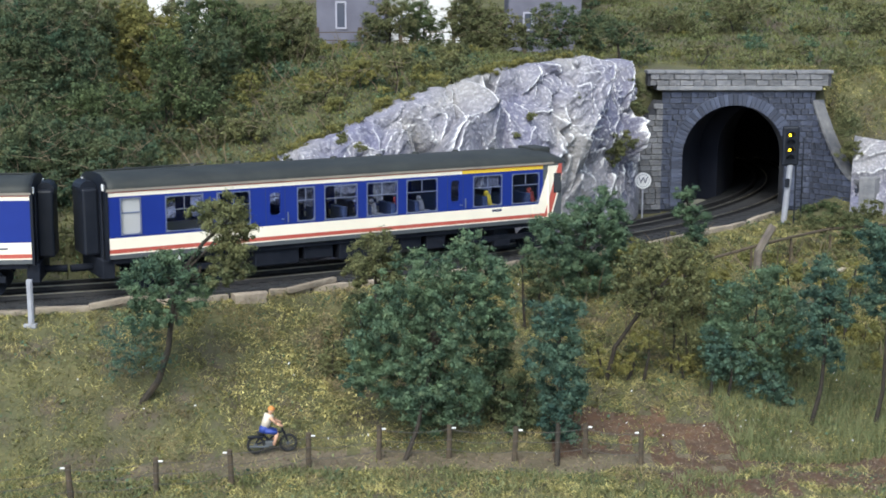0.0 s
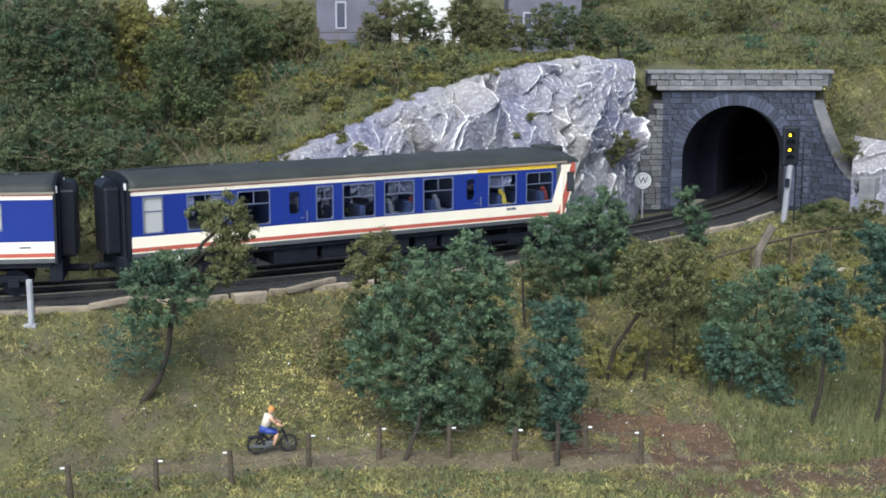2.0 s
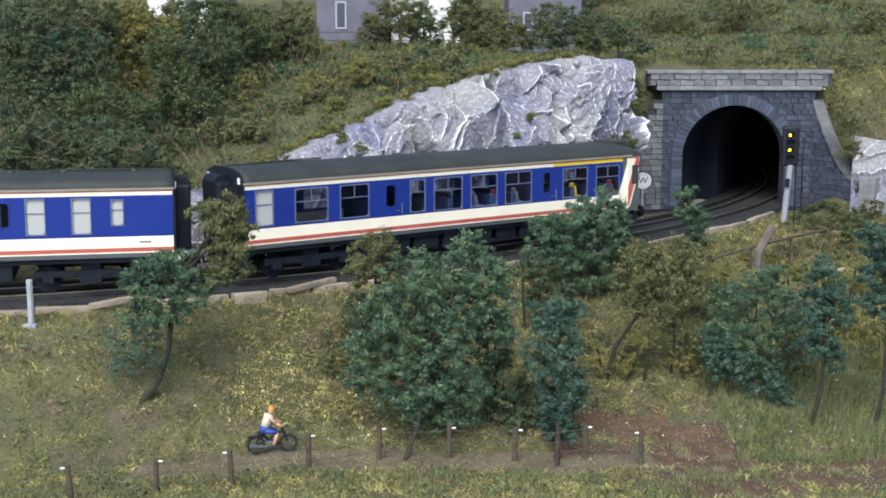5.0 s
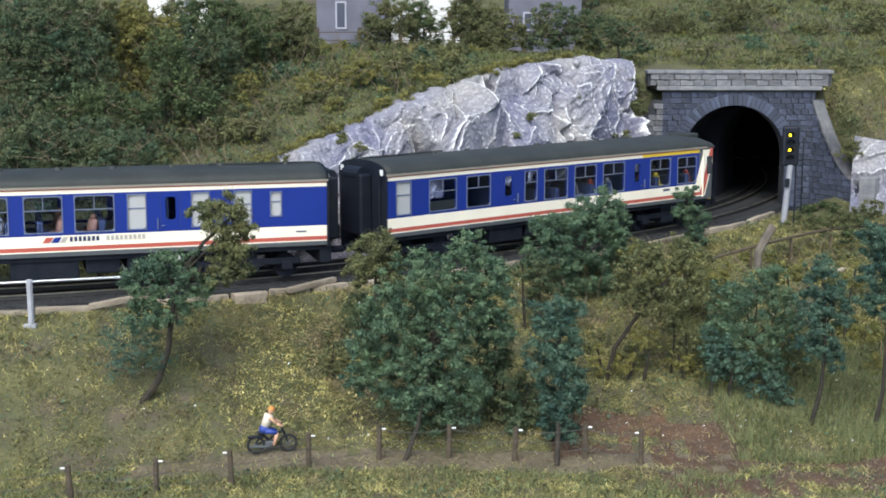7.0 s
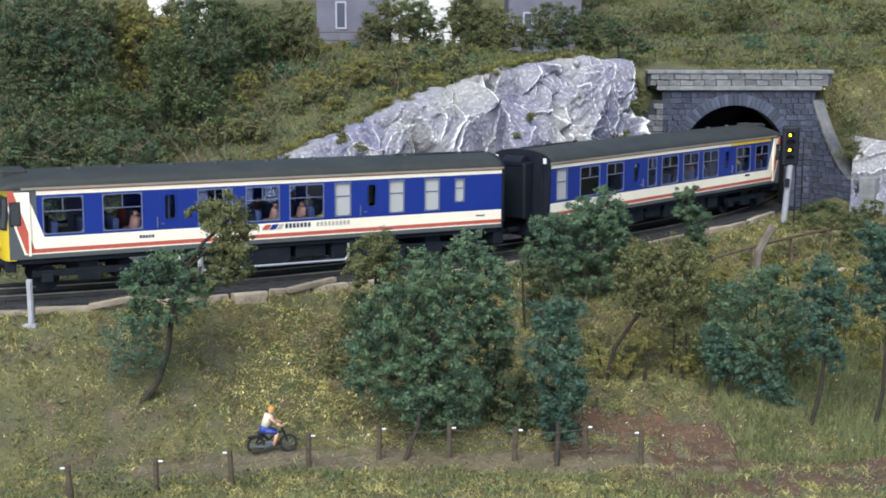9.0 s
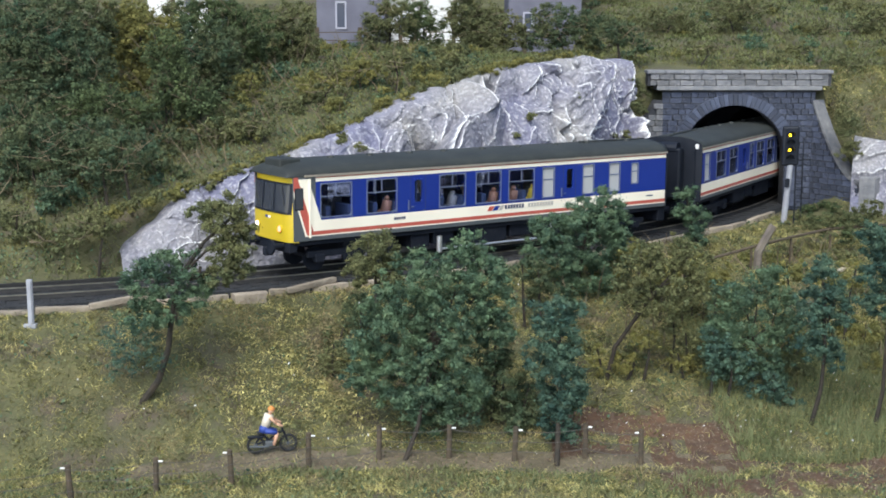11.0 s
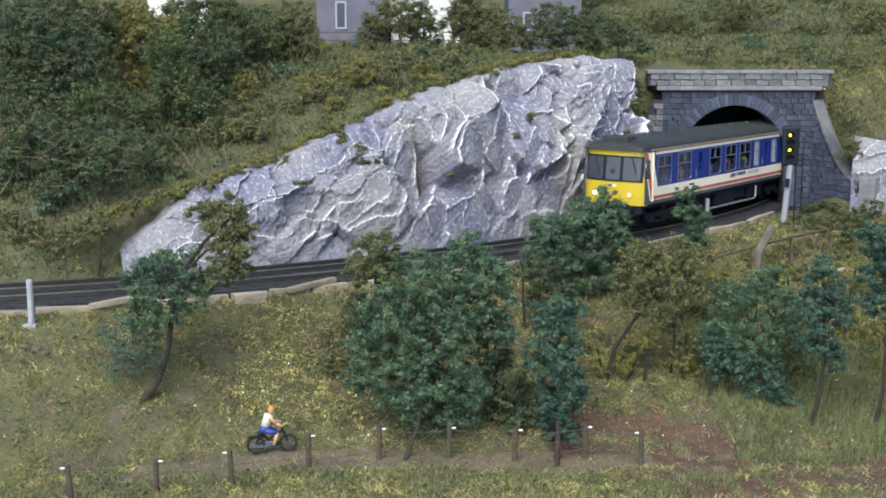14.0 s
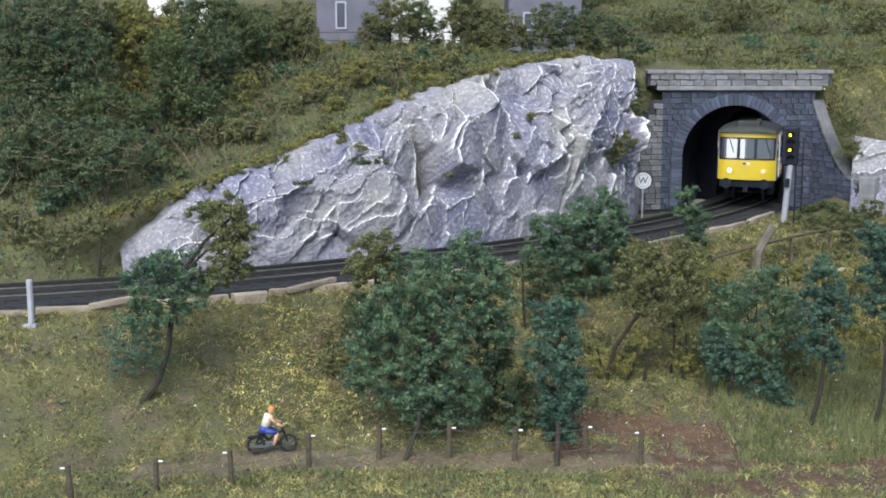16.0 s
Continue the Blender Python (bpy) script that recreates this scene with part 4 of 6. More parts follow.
def plant(kind, label, material, blobs, line, amount, size):
    PLANT_SEED[0] += 1
    seed = PLANT_SEED[0]
    if kind == "tree_top":
        vs, fs = leaf_cloud(blobs, amount, size, seed)
        top = sheet("crown", vs, fs, material, LAST_PLANT[0])
        top["label"] = label
        return LAST_PLANT[0]
    category = "tree" if kind == "tree" else "bush"
    x, y = (line[0][0], line[0][1]) if line else (blobs[0][0], blobs[0][1])
    ob = empty(kind, label, category, "scenic trees" if kind == "tree" else "scenic bushes")
    if line:
        gz = float(ground_z(np.array([x]), np.array([y]))[0])
        line = [(line[0][0], line[0][1], gz - 0.1)] + list(line)[1:] if abs(gz - line[0][2]) > 0.05 else line
        part("trunk", trunk_mesh(line, 0.11 if "leaning model" in label else 0.08, seed, blobs), BARK, ob)
    else:
        r = random.Random(seed)
        for bx, by, bz, rx, rz in blobs:
            if rz > 0.25 and "rock" not in label and "wall" not in label:
                gz = float(ground_z(np.array([bx]), np.array([by]))[0])
                bm = bm_new()
                foot = Vector((bx, by, min(gz - 0.05, bz - 0.6 * rz)))
                tip = Vector((bx + r.uniform(-0.4, 0.4) * rx, by, bz + 0.7 * rz))
                tube(bm, [foot, foot.lerp(tip, 0.5) + Vector((r.uniform(-0.2, 0.2) * rx, 0, 0)), tip], [0.06, 0.045, 0.02])
                part("stem", bm, BARK, ob)
    vs, fs = leaf_cloud(blobs, amount, size, seed)
    sheet("crown", vs, fs, material, ob)
    if "hillside" in label:
        r = random.Random(seed + 500)
        bm = bm_new()
        for bx, by, bz, rx, rz in blobs:
            for k in range(int(3 + 2 * rx * rz)):
                p = Vector((bx + r.uniform(-0.5, 0.5) * rx, by - 0.3, bz + r.uniform(-0.6, 0.4) * rz))
                d = Vector((r.uniform(-1, 1) * rx, -r.uniform(0.4, 1.1) * min(rx, 1.1), r.uniform(-0.3, 0.9) * rz))
                kink = p + d * 0.5 + Vector((r.uniform(-0.15, 0.15), 0, r.uniform(-0.1, 0.15)))
                tube(bm, [p, kink, p + d], [0.018, 0.013, 0.006], 4)
                tube(bm, [kink, kink + Vector((r.uniform(-0.5, 0.5), -0.15, r.uniform(-0.1, 0.5))) * min(rx, 1)], [0.013, 0.006], 4)
        tagged(part("twig_spray", bm, TWIG, ob, "bare pale brown twigs"), kind="stuff")
    LAST_PLANT[0] = ob
    return ob


plant("tree", "leaning model tree with thin green and olive foliage", FLOCK_GREEN, [(-7.98, 37.60, 1.44, 0.95, 0.66), (-8.62, 37.60, 0.94, 0.74, 0.69), (-7.34, 37.60, 0.77, 0.69, 0.59), (-8.10, 37.60, 0.18, 0.74, 0.59), (-8.86, 37.60, 0.01, 0.66, 0.56)], [(-8.96, 37.60, -2.71), (-8.42, 37.60, -1.95), (-8.1, 37.60, -1.0), (-7.95, 37.60, 0.1), (-7.75, 37.60, 1.1), (-6.97, 37.60, 2.19), (-6.21, 37.60, 2.86)], 0.8, 0.075)
plant("tree_top", "thin hazy blue-green foliage low on the tree", FLOCK_BLUE, [(-9.30, 37.60, -0.59, 0.76, 0.72), (-8.65, 37.60, -1.10, 0.56, 0.56), (-9.50, 37.60, -1.45, 0.56, 0.49)], None, 0.22, 0.075)
plant("tree_top", "olive foliage of a young tree", FLOCK_OLIVE, [(-6.29, 37.60, 2.94, 0.95, 0.66), (-5.98, 37.60, 2.02, 0.74, 0.82), (-6.41, 37.60, 1.36, 0.74, 0.49), (-6.93, 37.60, 3.19, 0.49, 0.36)], None, 1.1, 0.075)
plant("tree", "large dense green model tree beside the path", FLOCK_GREEN, [(0.75, 37.20, 2.09, 0.62, 0.57), (-0.39, 37.20, 1.10, 1.38, 0.97), (1.24, 37.20, 0.85, 0.89, 0.97), (-1.54, 37.20, 0.09, 0.89, 0.97), (0.10, 37.20, -0.41, 1.46, 1.22), (-1.14, 37.20, -1.77, 1.22, 1.14), (0.51, 37.20, -2.11, 0.97, 0.89), (-2.29, 37.20, -1.26, 0.68, 0.89), (-0.27, 37.20, -2.76, 1.01, 0.58), (1.58, 37.20, -0.24, 0.57, 0.65)], [(-1.11, 35.80, -4.01), (-0.75, 36.50, -3.09), (-0.31, 37.20, -1.26), (-0.15, 37.20, 0.76)], 1.25, 0.075)
plant("tree", "small olive-green model tree on the embankment", FLOCK_OLIVE, [(-2.18, 40.20, 1.49, 0.84, 0.67), (-1.66, 40.20, 0.87, 0.61, 0.61), (-2.54, 40.20, 0.87, 0.56, 0.53)], [(-2.06, 40.20, -1.12), (-2.10, 40.20, 0.87)], 1.2, 0.075)
plant("tree", "narrow blue-green model tree beside the path", FLOCK_BLUE, [(3.36, 37.00, 0.22, 0.84, 0.61), (3.21, 37.00, -0.87, 0.94, 0.97), (3.56, 37.00, -2.05, 0.84, 0.89), (3.41, 37.00, -3.11, 0.65, 0.58)], [(3.24, 35.80, -3.98), (3.40, 37.00, -2.22), (3.37, 37.00, -0.20)], 1.25, 0.075)
# this bush's dark flock carries the shadow between the two path trees
plant("bush", "bush in dark flock for the shade among the trees", FLOCK_DARK, [(1.71, 38.00, -2.16, 0.75, 1.16), (1.97, 38.00, -3.39, 0.83, 0.66), (1.45, 38.00, -0.95, 0.50, 0.66), (2.48, 38.00, -2.86, 0.66, 0.83)], None, 1.0, 0.075)
plant("tree", "dense green model tree near the track", FLOCK_GREEN, [(5.52, 46.00, 1.91, 1.00, 0.90), (4.64, 46.00, 1.20, 1.31, 0.90), (6.05, 46.00, 0.90, 0.76, 0.80), (4.05, 46.00, 0.29, 1.04, 0.80), (5.16, 46.00, -0.23, 1.21, 0.84), (3.44, 46.00, 0.90, 0.56, 0.64)], [(4.80, 46.00, -2.71), (4.86, 46.00, -0.23), (5.13, 46.00, 1.41)], 1.25, 0.075)
plant("tree", "small green tree beside the rails", FLOCK_GREEN, [(9.73, 52.00, 1.79, 0.50, 0.41), (9.57, 52.00, 1.13, 0.50, 0.45), (10.33, 52.00, 0.67, 0.59, 0.64), (10.13, 52.00, -0.08, 0.59, 0.50)], [(10.35, 52.00, -1.24), (10.00, 52.00, 0.49), (9.73, 52.00, 1.63)], 1.3, 0.075)
plant("tree", "sparse grey-green tree with a leaning trunk", FLOCK_OLIVE, [(7.18, 40.40, 1.37, 1.06, 0.56), (6.30, 40.40, 1.01, 0.97, 0.56), (7.74, 40.40, 0.47, 0.79, 0.67), (6.77, 40.40, -0.08, 1.15, 0.71), (5.97, 40.40, 0.29, 0.71, 0.53)], [(5.18, 40.40, -3.02), (5.44, 40.40, -1.63), (6.30, 40.40, -0.35), (6.94, 40.40, 0.47), (7.62, 40.40, 1.19)], 0.7, 0.075)
plant("bush", "yellowing bush on the embankment", FLOCK_YELLOW, [(6.20, 47.00, -0.20, 0.72, 0.66), (5.81, 47.00, -1.25, 0.66, 1.03), (6.70, 47.00, 0.42, 0.72, 0.45), (6.04, 47.00, -2.63, 0.57, 0.92)], None, 0.9, 0.075)
plant("bush", "grey-green tangled bush on the slope", FLOCK_OLIVE, [(9.14, 45.00, -1.25, 0.79, 1.08), (8.27, 45.00, -2.06, 0.79, 0.59), (8.79, 45.00, 0.16, 0.69, 0.55)], None, 0.7, 0.075)
plant("tree", "dark green bushy tree on the slope", FLOCK_GREEN, [(9.22, 40.60, -0.21, 0.98, 0.80), (10.10, 40.60, 0.24, 0.85, 0.71), (8.82, 40.60, -1.40, 0.74, 0.98), (9.81, 40.60, -1.59, 1.03, 0.98), (10.85, 40.60, -0.67, 0.64, 0.98), (10.47, 40.60, -2.33, 0.71, 0.60), (9.13, 40.60, -2.42, 0.71, 0.53)], [(9.88, 40.60, -3.26), (9.81, 40.60, -1.40)], 0.75, 0.075)
plant("bush", "yellow-green bush between dark trees", FLOCK_YELLOW, [(11.69, 42.50, -2.25, 0.52, 1.11), (11.48, 42.50, 0.43, 0.65, 0.41), (9.06, 42.50, 0.24, 0.56, 0.46)], None, 0.8, 0.075)
plant("tree", "slender dark green tree with a bent trunk", FLOCK_BLUE, [(11.18, 38.30, 1.26, 0.50, 0.50), (11.07, 38.30, 0.19, 0.60, 0.75), (11.77, 38.30, 0.28, 0.54, 0.84), (11.29, 38.30, -0.93, 0.64, 0.64), (11.79, 38.30, -1.37, 0.37, 0.50)], [(11.16, 38.30, -3.52), (11.40, 38.30, -2.42), (11.47, 38.30, -1.20), (11.35, 38.30, 0.54)], 1.2, 0.075)
plant("tree", "green tree on the slope beside the tunnel", FLOCK_BLUE, [(12.82, 38.60, 2.19, 0.61, 0.51), (13.17, 38.60, 1.17, 0.67, 0.81), (12.98, 38.60, 0.21, 0.47, 0.54), (13.77, 38.60, 1.85, 0.84, 0.84)], [(13.19, 38.60, -3.54), (13.38, 38.60, -2.51), (13.42, 38.60, -0.22), (13.21, 38.60, 1.34)], 1.2, 0.075)
plant("bush", "yellow-brown bush on the slope", FLOCK_YELLOW, [(14.44, 44.00, -2.43, 0.73, 1.06), (13.82, 44.00, -0.05, 0.77, 0.54), (14.78, 44.00, -3.43, 0.67, 0.58)], None, 0.7, 0.075)
plant("bush", "low grey-green scrub beside the wall", FLOCK_OLIVE, [(15.44, 54.00, 0.30, 1.18, 0.38), (16.84, 54.00, 0.54, 1.06, 0.42), (17.88, 54.00, 0.78, 0.71, 0.47)], None, 0.9, 0.075)
plant("bush", "scrub bush on the embankment", FLOCK_DARK, [(-2.60, 41.00, -0.76, 0.68, 0.81), (-3.34, 41.00, -1.50, 0.54, 0.54)], None, 0.5, 0.075)
plant("bush", "scrub bush on the embankment", FLOCK_OLIVE, [(-3.40, 39.50, -1.86, 0.52, 0.78), (-2.89, 39.50, -2.76, 0.55, 0.52)], None, 0.5, 0.075)
plant("bush", "brown-green bush against the portal wall", FLOCK_OLIVE, [(8.04, 59.00, 3.15, 0.67, 0.62), (7.67, 59.00, 2.64, 0.41, 0.46)], None, 1.2, 0.075)
plant("bush", "olive bush between the rock and the portal wall", FLOCK_OLIVE, [(9.45, 62.30, 5.25, 0.42, 0.5), (9.2, 62.00, 4.5, 0.38, 0.42), (9.0, 62.3, 5.75, 0.4, 0.3)], None, 1.0, 0.075)
plant("bush", "low mossy scrub at the foot of the wing wall", FLOCK_MOSS, [(bx, by, float(ground_z(np.array([bx]), np.array([by]))[0]) + 0.1, 0.55, 0.26)
                                                                        for bx, by in ((17.7, 62.3), (18.1, 61.9), (18.4, 61.4), (18.7, 61.0), (17.3, 61.8), (17.9, 60.9), (18.9, 60.2))], None, 1.0, 0.075)
plant("bush", "olive bush over the wing wall", FLOCK_OLIVE, [(18.73, 61.00, 4.03, 0.59, 0.80), (18.99, 61.00, 2.71, 0.75, 0.48)], None, 0.9, 0.075)
plant("bush", "dark undergrowth below the slope trees", FLOCK_BLUE, [(8.90, 39.60, -2.06, 0.78, 0.52), (10.15, 39.60, -2.61, 0.78, 0.45), (10.88, 39.60, -3.16, 0.52, 0.38), (8.35, 39.60, -1.34, 0.52, 0.59)], None, 0.8, 0.075)
plant("bush", "yellow-green tufted undergrowth on the slope", FLOCK_YELLOW, [(4.96, 40.50, -2.12, 0.42, 0.60), (5.86, 40.50, -2.12, 0.60, 0.42), (6.38, 40.50, -1.38, 0.60, 0.39), (7.66, 40.50, -2.12, 0.53, 0.39)], None, 0.35, 0.075)
plant("tree", "hillside tree in front of the white house", FLOCK_OLIVE, [(-15.03, 76.00, 8.74, 1.19, 1.26), (-16.86, 76.00, 8.27, 1.33, 1.13), (-15.98, 76.00, 7.63, 1.33, 0.86)], [(-15.71, 76.00, 6.03), (-15.63, 76.00, 8.27)], 0.9, 0.12)
plant("bush", "olive and yellow bush below the track", FLOCK_YELLOW, [(6.74, 44.50, 0.65, 0.78, 0.39), (8.31, 44.50, 0.25, 0.68, 0.43), (7.54, 44.50, -0.14, 0.78, 0.39)], None, 0.5, 0.075)
plant("bush", "fine green bush below the track edge", FLOCK_DARK, [(3.32, 43.00, -0.05, 0.56, 0.64), (2.75, 43.00, 0.53, 0.45, 0.49), (4.09, 43.00, -0.62, 0.56, 0.56)], None, 0.7, 0.075)
plant("bush", "olive bush at the foot of the slope", FLOCK_OLIVE, [(7.34, 41.00, -0.76, 0.64, 0.61), (8.01, 41.00, -1.69, 0.61, 0.54), (8.31, 41.00, -2.62, 0.47, 0.43)], None, 0.5, 0.075)
plant("bush", "small green plant growing on the rock", FLOCK_DARK, [(-2.69, 48.30, 3.51, 0.72, 0.17)], None, 1.5, 0.07)
plant("bush", "small green plant growing on the rock", FLOCK_OLIVE, [(-3.86, 50.00, 4.24, 0.28, 0.35)], None, 1.5, 0.07)
plant("bush", "small green plant growing on the rock", FLOCK_DARK, [(-5.00, 47.30, 2.77, 0.41, 0.10)], None, 1.5, 0.07)
plant("bush", "small green plant growing on the rock", FLOCK_OLIVE, [(5.79, 57.00, 5.41, 0.20, 0.32)], None, 1.5, 0.07)
plant("bush", "small green plant growing on the rock", FLOCK_OLIVE, [(3.69, 55.00, 4.67, 0.22, 0.19)], None, 1.5, 0.07)
plant("bush", "small green plant growing on the rock", FLOCK_OLIVE, [(3.01, 54.50, 3.93, 0.17, 0.21)], None, 1.5, 0.07)
plant("bush", "small green plant growing on the rock", FLOCK_OLIVE, [(8.93, 60.50, 4.79, 0.29, 0.34)], None, 1.5, 0.07)
plant("bush", "small green plant growing on the rock", FLOCK_OLIVE, [(0.24, 51.00, 2.65, 0.22, 0.11)], None, 1.5, 0.07)
plant("bush", "small green plant growing on the rock", FLOCK_OLIVE, [(-3.08, 49.50, 3.86, 0.26, 0.17)], None, 1.5, 0.07)
plant("tree", "hillside model tree with fine flock foliage", FLOCK_DARK, [(-16.64, 54.00, 7.86, 2.12, 1.65), (-17.43, 54.00, 6.03, 1.41, 1.18), (-15.07, 54.00, 6.95, 1.65, 1.53), (-15.85, 54.00, 5.34, 1.41, 0.94)], [(-15.75, 54.00, 2.55), (-16.64, 54.00, 7.86)], 0.85, 0.1)
plant("tree", "hillside model tree with golden olive flock foliage", FLOCK_YELLOW, [(-13.17, 58.00, 8.06, 1.65, 1.52), (-13.74, 58.00, 6.10, 1.27, 1.14), (-14.41, 58.00, 8.06, 1.01, 1.52)], [(-13.71, 58.00, 3.87), (-13.17, 58.00, 8.06)], 0.85, 0.1)
plant("tree", "hillside model tree with fine flock foliage", FLOCK_DARK, [(-10.64, 56.00, 6.18, 1.47, 1.22), (-9.64, 56.00, 7.37, 1.47, 1.22), (-11.16, 56.00, 4.75, 1.22, 0.93), (-9.22, 56.00, 5.47, 0.86, 0.73)], [(-10.49, 56.00, 3.30), (-10.64, 56.00, 6.18)], 0.85, 0.1)
plant("tree", "hillside model tree with fine flock foliage", FLOCK_MOSS, [(-8.78, 60.00, 8.05, 1.44, 1.18), (-9.78, 60.00, 8.55, 1.31, 1.18), (-10.80, 60.00, 8.80, 1.31, 1.05)], [(-9.35, 60.00, 5.77), (-8.78, 60.00, 8.05)], 0.85, 0.1)
plant("tree", "hillside model tree with fine flock foliage", FLOCK_OLIVE, [(-6.96, 62.00, 8.29, 1.08, 1.49), (-7.51, 62.00, 6.73, 1.03, 0.97), (-6.31, 62.00, 7.25, 0.68, 1.08)], [(-7.16, 62.00, 4.62), (-6.96, 62.00, 8.29)], 0.85, 0.1)
plant("tree", "hillside model tree with fine flock foliage", FLOCK_MOSS, [(-8.70, 61.00, 6.76, 1.33, 0.91), (-7.42, 61.00, 5.72, 0.96, 0.64)], [(-8.22, 61.00, 4.94), (-8.70, 61.00, 6.76)], 0.85, 0.1)
plant("tree", "hillside model tree with fine flock foliage", FLOCK_OLIVE, [(-2.79, 70.00, 8.72, 1.28, 1.22), (-3.69, 70.00, 7.98, 0.73, 1.22)], [(-2.81, 70.00, 6.81), (-2.79, 70.00, 8.72)], 0.85, 0.1)
plant("tree", "hillside model tree with fine flock foliage", FLOCK_MOSS, [(-1.02, 71.00, 8.13, 1.24, 1.30), (-1.47, 71.00, 9.17, 0.93, 0.93)], [(-1.03, 71.00, 6.78), (-1.02, 71.00, 8.13)], 0.85, 0.1)
plant("tree", "hillside model tree with fine flock foliage", FLOCK_OLIVE, [(1.96, 70.00, 8.42, 1.77, 1.38), (3.46, 70.00, 7.98, 1.16, 0.92), (1.07, 70.00, 9.16, 1.22, 1.22)], [(1.97, 70.00, 6.51), (1.96, 70.00, 8.42)], 0.85, 0.1)
plant("tree", "hillside model tree with fine flock foliage", FLOCK_DARK, [(5.98, 70.00, 8.42, 1.38, 1.28), (7.62, 70.00, 8.28, 1.16, 1.22), (5.25, 70.00, 7.69, 0.92, 0.76)], [(6.46, 70.00, 6.51), (5.98, 70.00, 8.42)], 0.85, 0.1)
plant("tree", "hillside model tree with fine flock foliage", FLOCK_DARK, [(8.59, 66.00, 8.15, 1.01, 0.72), (9.73, 66.00, 7.45, 0.72, 0.46)], [(8.90, 66.00, 6.62), (8.59, 66.00, 8.15)], 0.85, 0.1)
plant("tree", "hillside model tree with fine flock foliage", FLOCK_DARK, [(-18.49, 57.00, 8.55, 1.49, 1.49), (-16.79, 57.00, 8.78, 1.49, 1.24), (-15.11, 57.00, 8.55, 1.24, 1.49), (-17.61, 57.00, 6.87, 1.74, 1.00)], [(-17.73, 57.00, 4.68), (-18.49, 57.00, 8.55)], 0.85, 0.1)
plant("bush", "low hillside scrub of fine flock", FLOCK_MOSS, [(-13.47, 52.00, 5.46, 1.14, 0.91), (-15.07, 52.00, 4.79, 1.36, 0.82), (-12.15, 52.00, 5.01, 0.91, 0.82)], None, 0.75, 0.1)
plant("bush", "low hillside scrub of fine flock", FLOCK_DARK, [(-16.22, 50.00, 4.72, 1.09, 1.09), (-14.95, 50.00, 4.29, 1.31, 0.79), (-13.23, 50.00, 4.28, 1.09, 0.79)], None, 0.75, 0.1)
plant("bush", "low hillside scrub of fine flock", FLOCK_MOSS, [(-10.97, 53.00, 6.30, 0.93, 1.16), (-9.87, 53.00, 5.40, 1.16, 0.93), (-11.16, 53.00, 7.42, 0.93, 0.93)], None, 0.75, 0.1)
plant("bush", "low hillside scrub of fine flock", FLOCK_DARK, [(-15.31, 49.00, 3.95, 1.50, 0.86), (-13.63, 49.00, 3.73, 1.50, 0.77), (-16.24, 49.00, 2.46, 1.07, 0.86)], None, 0.75, 0.1)
plant("bush", "low hillside scrub of fine flock", FLOCK_DARK, [(-11.47, 48.00, 4.04, 1.05, 0.71), (-12.34, 48.00, 3.20, 1.05, 0.63), (-14.03, 48.00, 2.58, 1.15, 0.63)], None, 0.75, 0.1)
plant("bush", "low hillside scrub of fine flock", FLOCK_OLIVE, [(-10.85, 52.00, 3.89, 1.02, 0.64), (-9.05, 52.00, 4.12, 1.02, 0.59), (-7.70, 52.00, 4.45, 1.14, 0.54)], None, 0.75, 0.1)
plant("bush", "low hillside scrub of fine flock", FLOCK_YELLOW, [(-8.51, 56.00, 4.99, 1.10, 0.88), (-7.33, 56.00, 4.03, 0.98, 0.59), (-5.37, 56.00, 5.94, 0.98, 0.59), (-3.44, 56.00, 6.54, 1.10, 0.49), (-8.25, 56.00, 5.94, 0.73, 0.59)], None, 0.75, 0.1)
plant("bush", "low hillside scrub of fine flock", FLOCK_OLIVE, [(-4.81, 55.00, 5.52, 1.08, 0.53), (-6.71, 55.00, 4.81, 1.08, 0.58), (-1.97, 55.00, 6.92, 0.96, 0.43)], None, 0.75, 0.1)
plant("bush", "low hillside scrub of fine flock", FLOCK_OLIVE, [(12.45, 74.00, 8.58, 1.94, 0.81), (16.20, 74.00, 9.19, 1.94, 0.81), (20.96, 74.00, 7.96, 1.62, 0.81), (23.76, 74.00, 8.58, 1.29, 0.97)], None, 0.75, 0.1)
plant("bush", "low hillside scrub of fine flock", FLOCK_OLIVE, [(21.12, 66.00, 4.65, 0.86, 0.86), (20.19, 66.00, 6.34, 1.01, 0.72), (12.82, 66.00, 7.31, 1.15, 0.35)], None, 0.75, 0.1)
plant("bush", "low hillside scrub of fine flock", FLOCK_OLIVE, [(-14.14, 46.00, 1.00, 1.21, 0.44), (-12.31, 46.00, 1.41, 1.00, 0.48), (-15.11, 46.00, 1.61, 0.80, 0.48)], None, 0.75, 0.1)


# ---- timber edging along the track ----
edging = empty("track_edging", "weathered pale timber and stone edging beside the track", "edging")
r4 = random.Random(8)
bm = bm_new()
box(bm, -0.5, 0.5, -0.14, 0.14, -0.13, 0.13, bevel=0.03)
edge_mesh = None
s = -6.0
while s < 39:
    length = r4.uniform(0.9, 2.1)
    if edge_mesh is None:
        ob = part("edging_piece", bm, KERB, edging)
        edge_mesh = ob.data
    else:
        ob = new("edging_piece", edge_mesh)
        ob.parent = edging
    x, y, t = on_line(s + length / 2, -1.82 + r4.uniform(-0.08, 0.08))
    ob.matrix_basis = P(x, y, -0.34 + r4.uniform(-0.04, 0.05), 0, r4.uniform(-2, 2), math.degrees(t) + r4.uniform(-4, 4)) @ Matrix.Diagonal((length, 0.8, 1.0, 1))
    s += length + r4.uniform(0.0, 0.12)
bm = bm_new()
box(bm, -0.52, 0.52, -0.2, 0.2, -0.2, 0.19, bevel=0.03)
